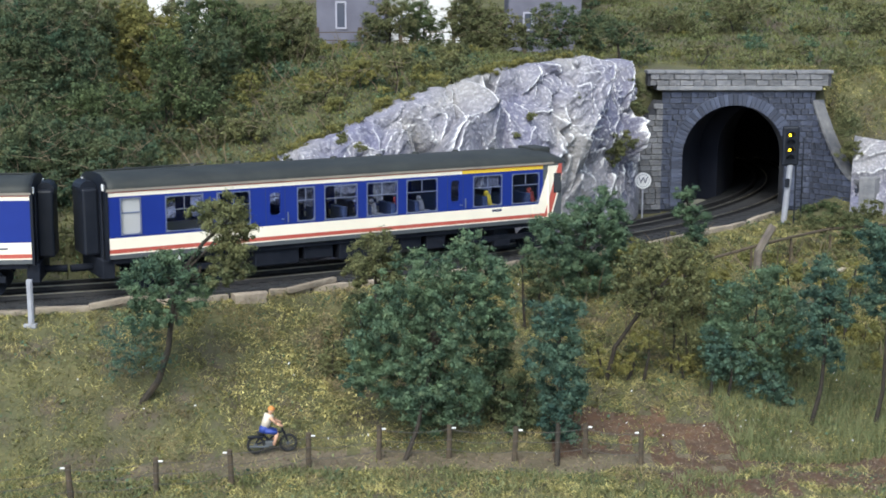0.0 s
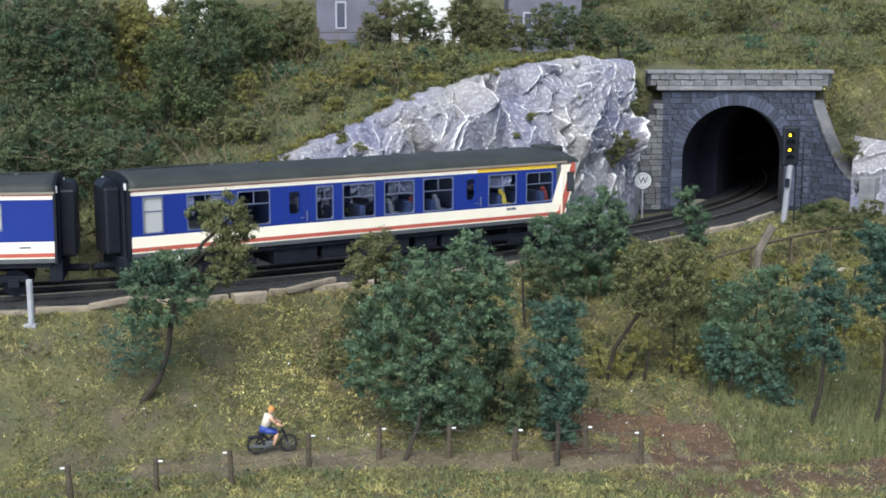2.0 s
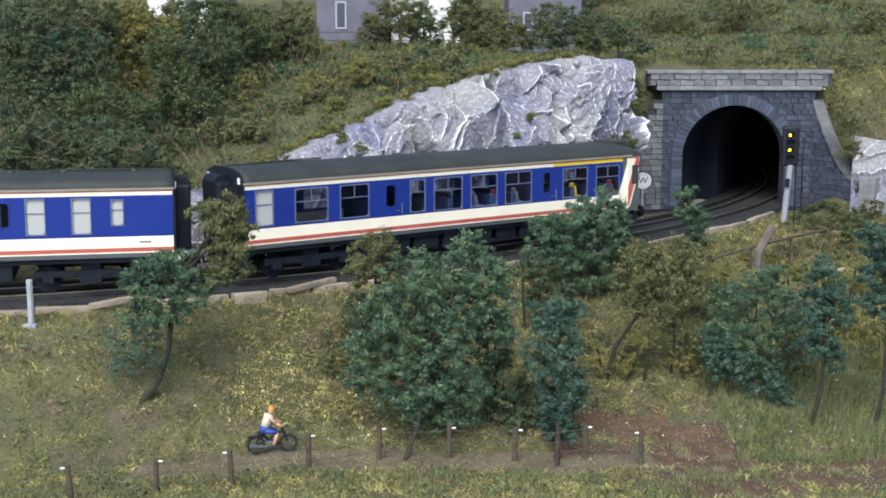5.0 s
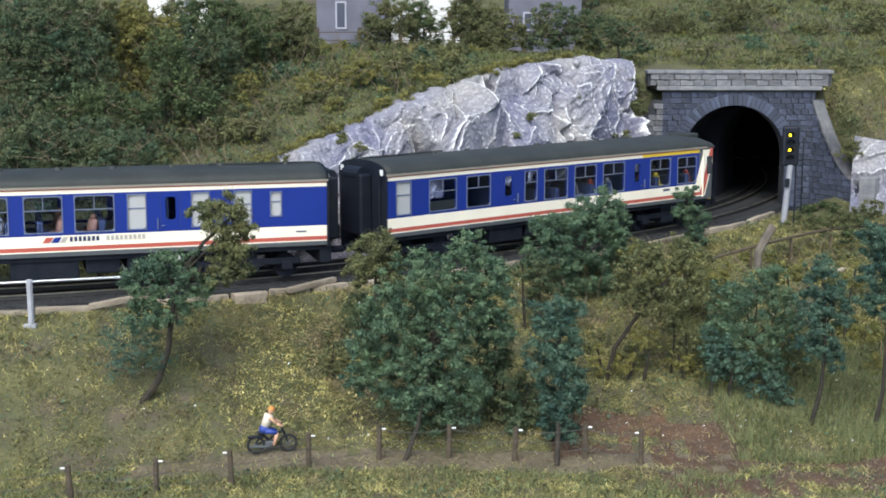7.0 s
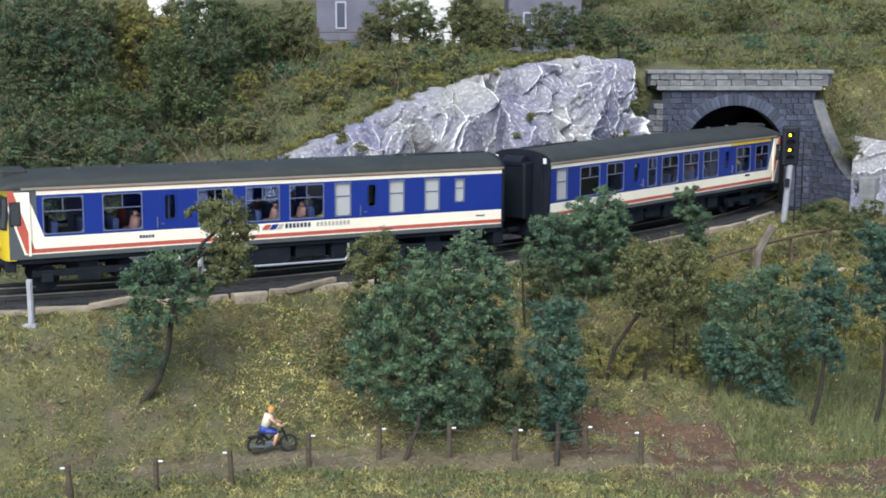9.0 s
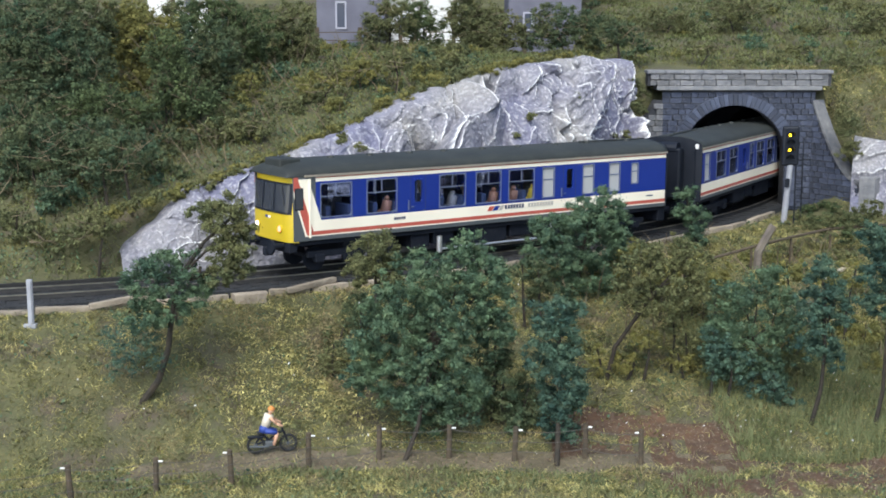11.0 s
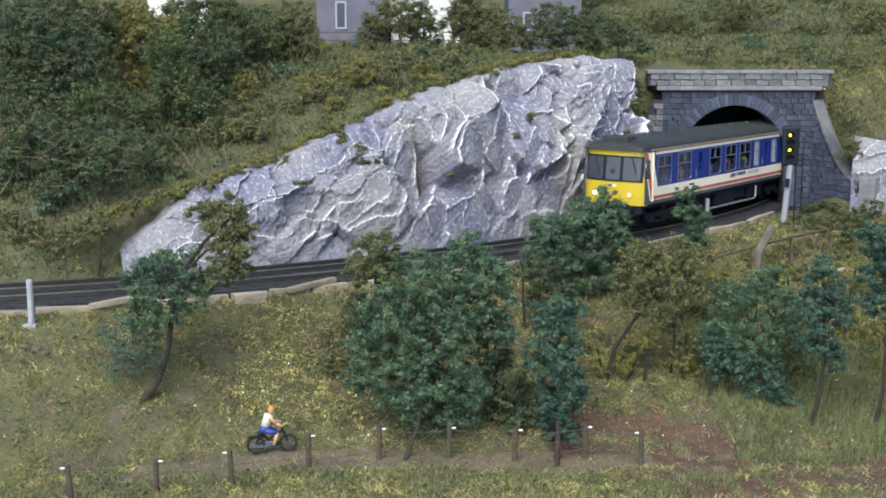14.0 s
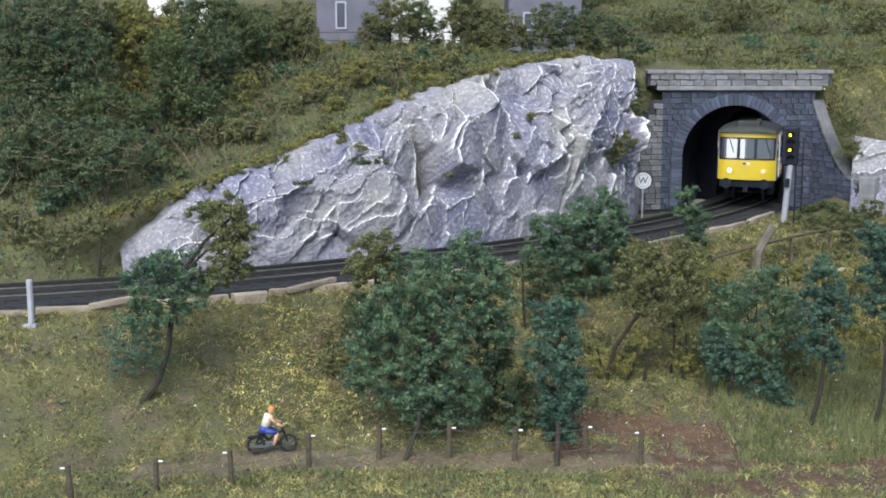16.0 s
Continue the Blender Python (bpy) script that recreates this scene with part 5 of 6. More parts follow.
slab = part("edging_slab", bm, KERB, edging, "large pale slab")
slab.matrix_basis = P(-6.3, 41.85, -0.36, 0, 0, 22)
for s, tip in ((7.2, 9), (13.3, 10)):
    ob = new("edging_piece", edge_mesh)
    ob.parent = edging
    x, y, t = on_line(s, -1.95)
    ob.matrix_basis = P(x, y, -0.14, 0, -5, math.degrees(t) + tip) @ Matrix.Diagonal((1.9, 0.8, 0.7, 1))

# ---- fence beside the path ----
FENCE = [(-12.2, 32.3), (-9.8, 32.95), (-7.67, 33.45), (-5.77, 34.23), (-3.77, 35.29), (-1.83, 35.97), (0.18, 36.5), (2.05, 36.2), (4.09, 36.2), (5.59, 35.5)]
fence = empty("wire_fence", "weathered timber post and wire fence beside the path", "fence")
tops = []
r5 = random.Random(2)
for x, y in FENCE:
    z = float(ground_z(np.array([x]), np.array([y]))[0])
    bm = bm_new()
    dx, dy = r5.uniform(-0.06, 0.06), r5.uniform(-0.04, 0.04)
    cyl(bm, (x, y, z - 0.1), (x + dx, y + dy, z + 1.0), 0.085, 0.075, 8)
    post = part("post", bm, WOOD_POST, fence)
    bm = bm_new()
    sx = r5.choice((-1, 1))
    box(bm, x + dx + sx * 0.07, x + dx + sx * 0.19, y - 0.06, y + 0.0, z + 0.9, z + 0.94, bevel=0.012)
    part("insulator", bm, WHITE, post, "small white insulator")
    tops.append((x + dx, y + dy, z))
for h in (0.3, 0.6, 0.9):
    for a, b in zip(tops, tops[1:]):
        bm = bm_new()
        pts = [Vector((a[0] + (b[0] - a[0]) * f, a[1] + (b[1] - a[1]) * f - 0.08, a[2] + (b[2] - a[2]) * f + h - 0.09 * 4 * f * (1 - f))) for f in np.linspace(0, 1, 7)]
        tube(bm, pts, [0.01] * 7, 5)
        part("wire", bm, WIRE, fence)

# ---- moped with its rider figurine ----
mx, my, mz, turn = -4.93, 36.32, -3.9, 14
mz = float(ground_z(np.array([mx]), np.array([my]))[0]) + 0.01
TYRE = mat("tyre", (0.015, 0.016, 0.018), rough=0.7)
moped = empty("moped", "small dark moped with grey engine on the path", "moped", m=P(mx, my, mz, 0, 0, turn))


def ring(bm, x, z, r, t, seg=22):
    vs = [[bm.verts.new((x + (r + t * math.cos(b)) * math.cos(a), t * math.sin(b), z + (r + t * math.cos(b)) * math.sin(a)))
           for b in np.linspace(0, 2 * math.pi, 6, endpoint=False)] for a in np.linspace(0, 2 * math.pi, seg, endpoint=False)]
    for i in range(seg):
        for j in range(6):
            bm.faces.new((vs[i][j], vs[(i + 1) % seg][j], vs[(i + 1) % seg][(j + 1) % 6], vs[i][(j + 1) % 6]))
    bmesh.ops.recalc_face_normals(bm, faces=bm.faces)


for x, name in ((-0.46, "rear_wheel"), (0.47, "front_wheel")):
    bm = bm_new()
    ring(bm, x, 0.27, 0.23, 0.04)
    wh = part(name, bm, TYRE, moped)
    bm = bm_new()
    for k in range(6):
        a = math.pi * k / 6
        cyl(bm, (x - 0.22 * math.cos(a), 0, 0.27 - 0.22 * math.sin(a)), (x + 0.22 * math.cos(a), 0, 0.27 + 0.22 * math.sin(a)), 0.008, seg=4)
    cyl(bm, (x, -0.05, 0.27), (x, 0.05, 0.27), 0.045, seg=8)
    part("spokes", bm, CAB_GREY, wh)
bm = bm_new()
for a, b in (((0.47, 0, 0.27), (0.3, 0, 0.72)), ((0.32, 0, 0.65), (-0.1, 0, 0.4)), ((-0.1, 0, 0.4), (-0.46, 0, 0.27)), ((-0.1, 0, 0.4), (-0.3, 0, 0.6)), ((-0.46, 0, 0.3), (-0.32, 0, 0.58))):
    cyl(bm, a, b, 0.03, seg=7)
box(bm, -0.7, -0.2, -0.07, 0.07, 0.48, 0.54, bevel=0.02)
part("frame", bm, BLACK, moped)
bm = bm_new()
box(bm, -0.2, 0.1, -0.09, 0.09, 0.2, 0.38, bevel=0.04)
cyl(bm, (-0.1, -0.1, 0.22), (-0.65, -0.1, 0.25), 0.035, seg=8)
part("engine", bm, CAB_GREY, moped, "dull grey engine and exhaust")
bm = bm_new()
box(bm, -0.42, -0.05, -0.09, 0.09, 0.58, 0.66, bevel=0.03)
part("saddle", bm, TYRE, moped)
bm = bm_new()
cyl(bm, (0.28, -0.25, 0.8), (0.28, 0.25, 0.8), 0.018, seg=6)
cyl(bm, (0.3, 0, 0.68), (0.28, 0, 0.8), 0.02, seg=6)
part("handlebar", bm, BLACK, moped)
bm = bm_new()
for y in (-0.1, 0.1):
    cyl(bm, (-0.2, y, 0.7), (0.14, y * 1.2, 0.62), 0.085, 0.065, 8, 1)
    cyl(bm, (0.14, y * 1.2, 0.62), (0.05, y * 1.2, 0.26), 0.06, 0.045, 8, 2)
    cyl(bm, (-0.06, y * 1.7, 1.1), (0.12, y * 2, 0.92), 0.045, 0.04, 7, 2)
    cyl(bm, (0.12, y * 2, 0.92), (0.3, y * 2, 0.83), 0.04, 0.035, 7, 2)
cyl(bm, (-0.24, 0, 0.64), (-0.2, 0, 0.82), 0.14, 0.13, 10, 1)
cyl(bm, (-0.2, 0, 0.78), (-0.06, 0, 1.16), 0.125, 0.14, 10, 0)
cyl(bm, (-0.05, 0, 1.14), (-0.02, 0, 1.22), 0.05, 0.05, 8, 2)
r_ = bmesh.ops.create_uvsphere(bm, u_segments=12, v_segments=8, radius=0.105, matrix=Matrix.Translation((0, 0, 1.29)))
for f in {f for v in r_["verts"] for f in v.link_faces}:
    f.material_index = 3 if f.calc_center_median().z > 1.3 else 2
rider = part("rider_figurine", bm, [mat("vest_white", (0.62, 0.55, 0.45), rough=0.6), mat("shorts_blue", (0.03, 0.06, 0.28), rough=0.6), SKIN, mat("cap_orange", (0.6, 0.24, 0.06), rough=0.6)], smooth=True)
rider.matrix_basis = P(mx, my, mz, 0, 0, turn)
tagged(rider, "plain painted figurine in pale vest and blue shorts on a moped", "figurine")

# ---- colour-light signal ----
sx, sy = 15.45, 58.9
sz = float(ground_z(np.array([sx]), np.array([sy]))[0])
signal = empty("railway_signal", "grey post colour-light signal showing two amber lights", "railway signal", m=P(sx, sy, sz))
bm = bm_new()
box(bm, -0.25, 0.25, -0.25, 0.25, 0.0, 0.1, bevel=0.02)
part("base", bm, BLACK, signal)
bm = bm_new()
cyl(bm, (0, 0, 0.05), (0.2, 0, 2.7), 0.14, 0.13, 14)
part("post", bm, POST_GREY, signal)
bm = bm_new()
box(bm, -0.05, 0.15, -0.22, -0.1, 1.7, 2.1, bevel=0.02)
part("cable_box", bm, BLACK, signal)
bm = bm_new()
box(bm, -0.2, 0.56, -0.1, 0.14, 2.65, 4.45, bevel=0.1)
head = part("signal_head", bm, BLACK, signal, "black signal head with four lenses")
for k, z in enumerate((4.05, 3.72, 3.38, 3.02)):
    bm = bm_new()
    cyl(bm, (0.12, -0.1, z), (0.12, -0.34, z), 0.16, 0.17, 14)
    bmesh.ops.delete(bm, geom=[f for f in bm.faces if f.calc_center_median().z < z - 0.06 or abs(f.normal.y) > 0.9], context="FACES")
    part("hood", bm, BLACK, head)
    bm = bm_new()
    cyl(bm, (0.12, -0.09, z), (0.12, -0.13, z), 0.062, seg=14)
    part("lens", bm, AMBER if k in (0, 2) else BLACK, head, "lit amber lens" if k in (0, 2) else "")
bm = bm_new()
for x in (0.5, 0.8):
    cyl(bm, (x, 0.15, 0.0), (x, 0.15, 3.9), 0.035, seg=6)
part("ladder_rail", bm, BLACK, signal)
for k in range(14):
    bm = bm_new()
    cyl(bm, (0.5, 0.15, 0.2 + 0.27 * k), (0.8, 0.15, 0.2 + 0.27 * k), 0.02, seg=5)
    part("ladder_rung", bm, BLACK, signal)

# ---- whistle sign ----
wx, wy, wz = 9.36, 61.0, 1.256
sign = empty("whistle_sign", "round white sign with a dark letter W on a thin post", "railway sign", m=P(wx, wy, 0))
gz = float(ground_z(np.array([wx]), np.array([wy]))[0])
bm = bm_new()
cyl(bm, (0, 0.05, gz - 0.1), (0, 0.05, wz + 0.2), 0.04, seg=8)
part("post", bm, POST_GREY, sign)
bm = bm_new()
cyl(bm, (0, 0.03, wz), (0, 0.0, wz), 0.38, seg=28)
part("disc", bm, WHITE, sign)
text = bpy.data.curves.new("letter", "FONT")
text.body, text.align_x, text.align_y, text.size, text.extrude = "W", "CENTER", "CENTER", 0.42 * K, 0.008 * K
letter_curve = bpy.data.objects.new("letter", text)
letter_mesh = bpy.data.meshes.new_from_object(letter_curve)
letter_mesh.materials.append(NAVY)
letter = new("letter", letter_mesh)
letter.parent = sign
letter.matrix_basis = P(0, -0.01, wz, 90, 0, 0)
bm = bm_new()
for a, b in zip(np.linspace(0, 2 * math.pi, 25), np.linspace(0, 2 * math.pi, 25)[1:]):
    cyl(bm, (0.29 * math.cos(a), -0.003, wz + 0.29 * math.sin(a)), (0.29 * math.cos(b), -0.003, wz + 0.29 * math.sin(b)), 0.012, seg=4)
part("border", bm, POST_GREY, sign)

# ---- posts, pipe and branch near the track ----
px_, py_ = -12.55, 39.05
pz_ = float(ground_z(np.array([px_]), np.array([py_]))[0])
marker = empty("marker_post", "pale grey post on a small base beside the track", "post", m=P(px_, py_, pz_))
bm = bm_new()
box(bm, -0.09, 0.09, -0.05, 0.05, 0.0, 1.42, bevel=0.02)
box(bm, -0.05, 0.05, -0.09, -0.04, 0.0, 1.37)
part("post", bm, POST_GREY, marker)
bm = bm_new()
box(bm, -0.22, 0.16, -0.12, 0.1, -0.08, 0.05, bevel=0.02)
part("base", bm, POST_GREY, marker)

bx_, by_ = 12.17, 50.0
bz_ = float(ground_z(np.array([bx_]), np.array([by_]))[0])
bent = empty("bent_post", "weathered grey bent concrete post", "post")
bm = bm_new()
for a, b in (((12.17, 50, bz_ - 0.1), (12.2, 50, -0.2)), ((12.2, 50, -0.22), (12.74, 50, 0.82))):
    cyl(bm, a, b, 0.17, 0.16, 6)
part("post", bm, mat("old_concrete", (0.2, 0.17, 0.14), (0.12, 0.1, 0.09), 0.9, 2, bump=0.4), bent)

bm = bm_new()
line = [(10.2, 49.2, -0.35), (11.93, 50, -0.04), (13.98, 52, 0.03), (16.15, 54, 0.07), (18.9, 54.3, 0.2)]
for a, b in zip(line, line[1:]):
    cyl(bm, a, b, 0.06, seg=8)
for p in line[1:]:
    cyl(bm, p, (p[0], p[1], -1.4), 0.05, seg=6)
tagged(part("pipe_rail", bm, WOOD_POST), "dark brown rail along the top of the slope", "rail")

lamp = empty("ball_post", "dark post with a white ball top", "post")
gz = float(ground_z(np.array([-8.4]), np.array([40.2]))[0])
bm = bm_new()
cyl(bm, (-8.4, 40.2, gz - 0.1), (-8.25, 40.2, 1.2), 0.05, 0.04, 8)
part("post", bm, BARK, lamp)
bm = bm_new()
bmesh.ops.create_uvsphere(bm, u_segments=12, v_segments=8, radius=0.11, matrix=Matrix.Translation((-8.25, 40.2, 1.28)))
part("ball", bm, WHITE, lamp, "white ball", smooth=True)

branch = bm_new()
cyl(branch, (13.9, 46, -0.4), (14.45, 46, 0.0), 0.1, 0.07, 7)
tagged(part("cut_branch", branch, KERB), "pale cut branch lying in the scrub", "branch")


# ---- houses on the hill ----
SURROUND = mat("lilac_surround", (0.42, 0.42, 0.5), (0.36, 0.36, 0.43), 0.7, 1.0)

def house(label, x0, x1, y0, y1, zb, zw, wall_m, openings):
    ob = empty("house", label, "house", "hilltop houses")
    bm = bm_new()
    box(bm, x0, x1, y0, y1, zb - 2.0, zw)
    wall = part("wall", bm, wall_m, ob)
    ym = (y0 + y1) / 2
    bm = bm_new()
    for s_ in (-1, 1):
        ye = ym + s_ * ((y1 - y0) / 2 + 0.3)
        v = [bm.verts.new(p) for p in ((x0 - 0.3, ye, zw - 0.1), (x1 + 0.3, ye, zw - 0.1), (x1 + 0.3, ym, zw + 1.9), (x0 - 0.3, ym, zw + 1.9),
                                       (x0 - 0.3, ye, zw + 0.05), (x1 + 0.3, ye, zw + 0.05), (x1 + 0.3, ym, zw + 2.05), (x0 - 0.3, ym, zw + 2.05))]
        for q in ((0, 1, 2, 3), (4, 5, 6, 7), (0, 1, 5, 4), (1, 2, 6, 5), (2, 3, 7, 6), (3, 0, 4, 7)):
            bm.faces.new([v[i] for i in q])
    bmesh.ops.recalc_face_normals(bm, faces=bm.faces)
    roof = part("roof", bm, SLATE, ob, "grey slate roof")
    bm = bm_new()
    box(bm, x1 - 1.0, x1 - 0.4, ym - 0.3, ym + 0.3, zw + 1.2, zw + 2.9, bevel=0.03)
    part("chimney", bm, wall_m, roof)
    for xa, xb, za, zb_ in openings:
        bm = bm_new()
        e = 0.1
        rims = [[bm.verts.new((x, yy, z)) for x, z in ((xa - k, za - k), (xb + k, za - k), (xb + k, zb_ + k), (xa - k, zb_ + k))]
                for k, yy in ((e, y0 + 0.02), (e, y0 - 0.06), (0, y0 - 0.06), (0, y0 + 0.02))]
        for p, q in zip(rims, rims[1:] + rims[:1]):
            for i in range(4):
                bm.faces.new((p[i - 1], p[i], q[i], q[i - 1]))
        bmesh.ops.recalc_face_normals(bm, faces=bm.faces)
        w_ = part("window", bm, SURROUND, wall)
        bm = bm_new()
        box(bm, xa, xb, y0 - 0.03, y0 + 0.01, za, zb_)
        part("pane", bm, DARK_PANE, w_)
    return ob


house("grey rendered house with small white windows", -7.4, -3.4, 78, 84, 7.3, 11.6, WALL_GREY, [(-6.2, -5.75, 8.3, 9.7)])
house("white cottage among hilltop trees", -3.2, 1.0, 80, 86, 7.6, 11.6, WALL_WHITE, [(-2.5, -1.9, 8.0, 8.9)])
house("pale grey cottage on the hill", 3.9, 8.2, 79, 85, 7.8, 11.4, WALL_GREY, [(4.85, 5.25, 8.2, 9.1)])
house("white house on the hill behind trees", -18.6, -14.5, 84, 90, 8.2, 12.6, WALL_WHITE, [(-16.2, -15.6, 9.2, 10.4)])
bm = bm_new()
for x in (-7.1, -4.7, -2.4, 0.6, 4.6):
    box(bm, x - 0.11, x + 0.11, 74.9, 75.1, 6.6, 8.3, bevel=0.02)
box(bm, -7.1, 4.6, 74.99, 75.03, 8.0, 8.05)
box(bm, -7.1, 4.6, 74.99, 75.03, 7.55, 7.6)
tagged(part("garden_fence", bm, WOOD_POST), "dark timber garden fence below the houses", "fence")


# ---- grass ----
def blades(name, count, x0, x1, y0, y1, tall, wide, material, keep, seed, label, lean=0.6):
    r = np.random.RandomState(seed)
    x, y = r.uniform(x0, x1, count), r.uniform(y0, y1, count)
    s_, a_ = beside(x, y)
    ok = keep(x, y, s_, a_, r)
    x, y = x[ok], y[ok]
    n = len(x)
    z = ground_z(x, y)
    ang, h = r.uniform(0, 6.283, n), tall * r.uniform(0.35, 1.1, n)
    w = wide * r.uniform(0.5, 1.2, n)
    tip = np.stack([r.normal(0, lean, n) * h, r.normal(0, lean, n) * h, h], 1)
    c = np.stack([x, y, z - 0.02], 1)
    side_ = np.stack([np.cos(ang) * w, np.sin(ang) * w, 0 * w], 1)
    vs = np.stack([c - side_, c + side_, c + tip], 1).reshape(-1, 3)
    ob = sheet(name, vs, np.arange(3 * n).reshape(-1, 3), material)
    return tagged(ob, label, "grass", kind="stuff")


def off_track(x, y, s_, a_):
    ok = (a_ < -2.0) | (a_ > 3.0) | (y > PORTAL_Y + 1)
    crag = (s_ > 9.5) & (s_ < 42) & (a_ > 0) & (a_ < 5.4)
    front = (x > 7.5) & (x < 18.6) & (y > 61) & (y < 64.2)
    return ok & ~crag & ~front


def keep_near(x, y, s_, a_, r):
    thin = np.where(on_path(x, y), 0.04, np.where(red_earth(x, y), 0.08, 1.0))
    thin = thin * (0.25 + 0.75 * ease(wave(x, y, 12, 1.8), -0.35, 0.15))
    return off_track(x, y, s_, a_) & (a_ < 0) & (r.uniform(size=len(x)) < thin)


def keep_hill(x, y, s_, a_, r):
    return off_track(x, y, s_, a_) & ((a_ > 0) | (y > 62)) & (r.uniform(size=len(x)) < 0.6 + 0.4 * ease(wave(x, y, 13, 2.5), -0.4, 0.3))


blades("embankment_grass", 800000, -16, 26, 31.5, 66, 0.16, 0.018, GRASS, keep_near, 21, "short olive static grass on the embankment", 1.2)
blades("hill_grass", 210000, -24, 32, 42, 96, 0.26, 0.04, HILL_GRASS, keep_hill, 22, "olive and brown static grass on the hillside")
blades("tall_grass", 26000, 8.2, 17, 35.5, 45, 0.42, 0.018, GRASS_LIGHT,
       lambda x, y, s_, a_, r: off_track(x, y, s_, a_) & (y > 36.2 + 0.4 * (x - 9) * 0 ) & (wave(x, y, 14, 4) > -0.25), 23, "taller pale green grass tufts", 0.35)
blades("verge_grass", 16000, -13, 9, 31.5, 35.2, 0.26, 0.02, GRASS_LIGHT,
       lambda x, y, s_, a_, r: ~on_path(x, y) & (wave(x, y, 15, 2) > -0.1), 24, "pale green grass on the verge of the path", 0.5)
def turf(name, count, keep, size, material, seed, label, y0=31.5, y1=70, x0=-18, x1=24):
    """Loose flock lying in patches on the ground."""
    r = np.random.RandomState(seed)
    x, y = r.uniform(x0, x1, count), r.uniform(y0, y1, count)
    s_, a_ = beside(x, y)
    ok = off_track(x, y, s_, a_) & ~on_path(x, y) & ~red_earth(x, y) & keep(x, y, a_)
    x, y = x[ok], y[ok]
    n = len(x)
    k = 22
    x = (x[:, None] + r.normal(0, 0.3, (n, k))).ravel()
    y = (y[:, None] + r.normal(0, 0.3, (n, k))).ravel()
    c = np.stack([x, y, ground_z(x, y) + np.abs(r.normal(0, 0.1, n * k))], 1)
    n = len(c)
    u, v = r.normal(size=(n, 3)) * size * 0.45, r.normal(size=(n, 3)) * size * 0.4
    ob = sheet(name, np.stack([c - u, c + v, c + u, c - v], 1).reshape(-1, 3), np.arange(4 * n).reshape(-1, 4), material)
    return tagged(ob, label, "ground cover", kind="stuff")


turf("yellow_turf", 5500, lambda x, y, a: wave(x, y, 41, 1.5) > 0.02, 0.05, FLOCK_YELLOW, 51, "yellow-green flock turf in patches on the ground")
turf("olive_turf", 6500, lambda x, y, a: wave(x, y, 42, 1.8) > -0.05, 0.055, FLOCK_OLIVE, 52, "olive flock turf in patches on the ground")
turf("green_turf", 4500, lambda x, y, a: (wave(x, y, 43, 2.2) > 0.2) & (a < 0) | (a > 3) & (x < 2) & (wave(x, y, 43, 2.2) > -0.2), 0.06, FLOCK_GREEN, 53, "dark green flock turf in patches on the ground")
turf("yellow_turf", 380, lambda x, y, a: wave(x, y, 45, 0.9) > -0.1, 0.05, GRASS, 55, "bright yellow-green flock turf on the embankment", 37.6, 41.8, -6.2, -2.4)
turf("straw_turf", 5000, lambda x, y, a: wave(x, y, 44, 1.2) > 0.1, 0.045, GRASS_LIGHT, 54, "pale straw-coloured flock on the ground", 31.5, 60)


def scrub(name, count, x0, x1, y0, y1, keep, r0, r1, material, seed, label, amount=0.8, size=0.1):
    """Low clumps of flock over a stretch of ground, too many to count."""
    r = np.random.RandomState(seed)
    x, y = r.uniform(x0, x1, count), r.uniform(y0, y1, count)
    s_, a_ = beside(x, y)
    ok = off_track(x, y, s_, a_) & keep(x, y, s_, a_)
    x, y = x[ok], y[ok]
    z = ground_z(x, y)
    rad = r.uniform(r0, r1, len(x))
    vs, fs = leaf_cloud([(a, b, c + 0.35 * d, d, d * 0.75) for a, b, c, d in zip(x, y, z, rad)], amount, size, seed)
    return tagged(sheet(name, vs, fs, material), label, "scrub", kind="stuff")


scrub("hill_scrub", 150, -22, -7, 46, 74, lambda x, y, s_, a_: (a_ > 6.0) & (wave(x, y, 61, 5) > -0.1), 0.35, 0.9, FLOCK_DARK, 71, "dark flock scrub covering the hillside", 0.7, 0.12)
scrub("hill_scrub", 170, -22, 8, 46, 74, lambda x, y, s_, a_: (a_ > 6.2) & (wave(x, y, 62, 5) > -0.05), 0.3, 0.8, FLOCK_OLIVE, 72, "olive flock scrub covering the hillside", 0.7, 0.12)
scrub("hill_scrub", 90, -20, 6, 46, 72, lambda x, y, s_, a_: (a_ > 6.2) & (wave(x, y, 63, 4) > 0.1), 0.25, 0.7, FLOCK_GREEN, 73, "green flock scrub covering the hillside", 0.7, 0.12)
scrub("hill_scrub", 110, -11, 3, 50, 72, lambda x, y, s_, a_: (a_ > 6.0) & (wave(x, y, 67, 3) > -0.1), 0.25, 0.6, FLOCK_YELLOW, 79, "yellow-olive flock scrub above the rock", 0.6, 0.1)
scrub("crest_scrub", 60, 8, 30, 64.5, 84, lambda x, y, s_, a_: wave(x, y, 64, 4) > -0.1, 0.3, 0.8, FLOCK_OLIVE, 74, "olive flock scrub over the tunnel", 0.6, 0.12)
scrub("crest_scrub", 120, 8, 34, 66.5, 90, lambda x, y, s_, a_: wave(x, y, 68, 3) > 0.0, 0.2, 0.6, FLOCK_GREEN, 77, "dark green flock scrub over the tunnel", 0.6, 0.12)
scrub("crest_scrub", 90, 8, 34, 66.5, 90, lambda x, y, s_, a_: wave(x, y, 69, 3) > 0.1, 0.2, 0.5, FLOCK_YELLOW, 78, "yellowing flock scrub over the tunnel", 0.5, 0.12)
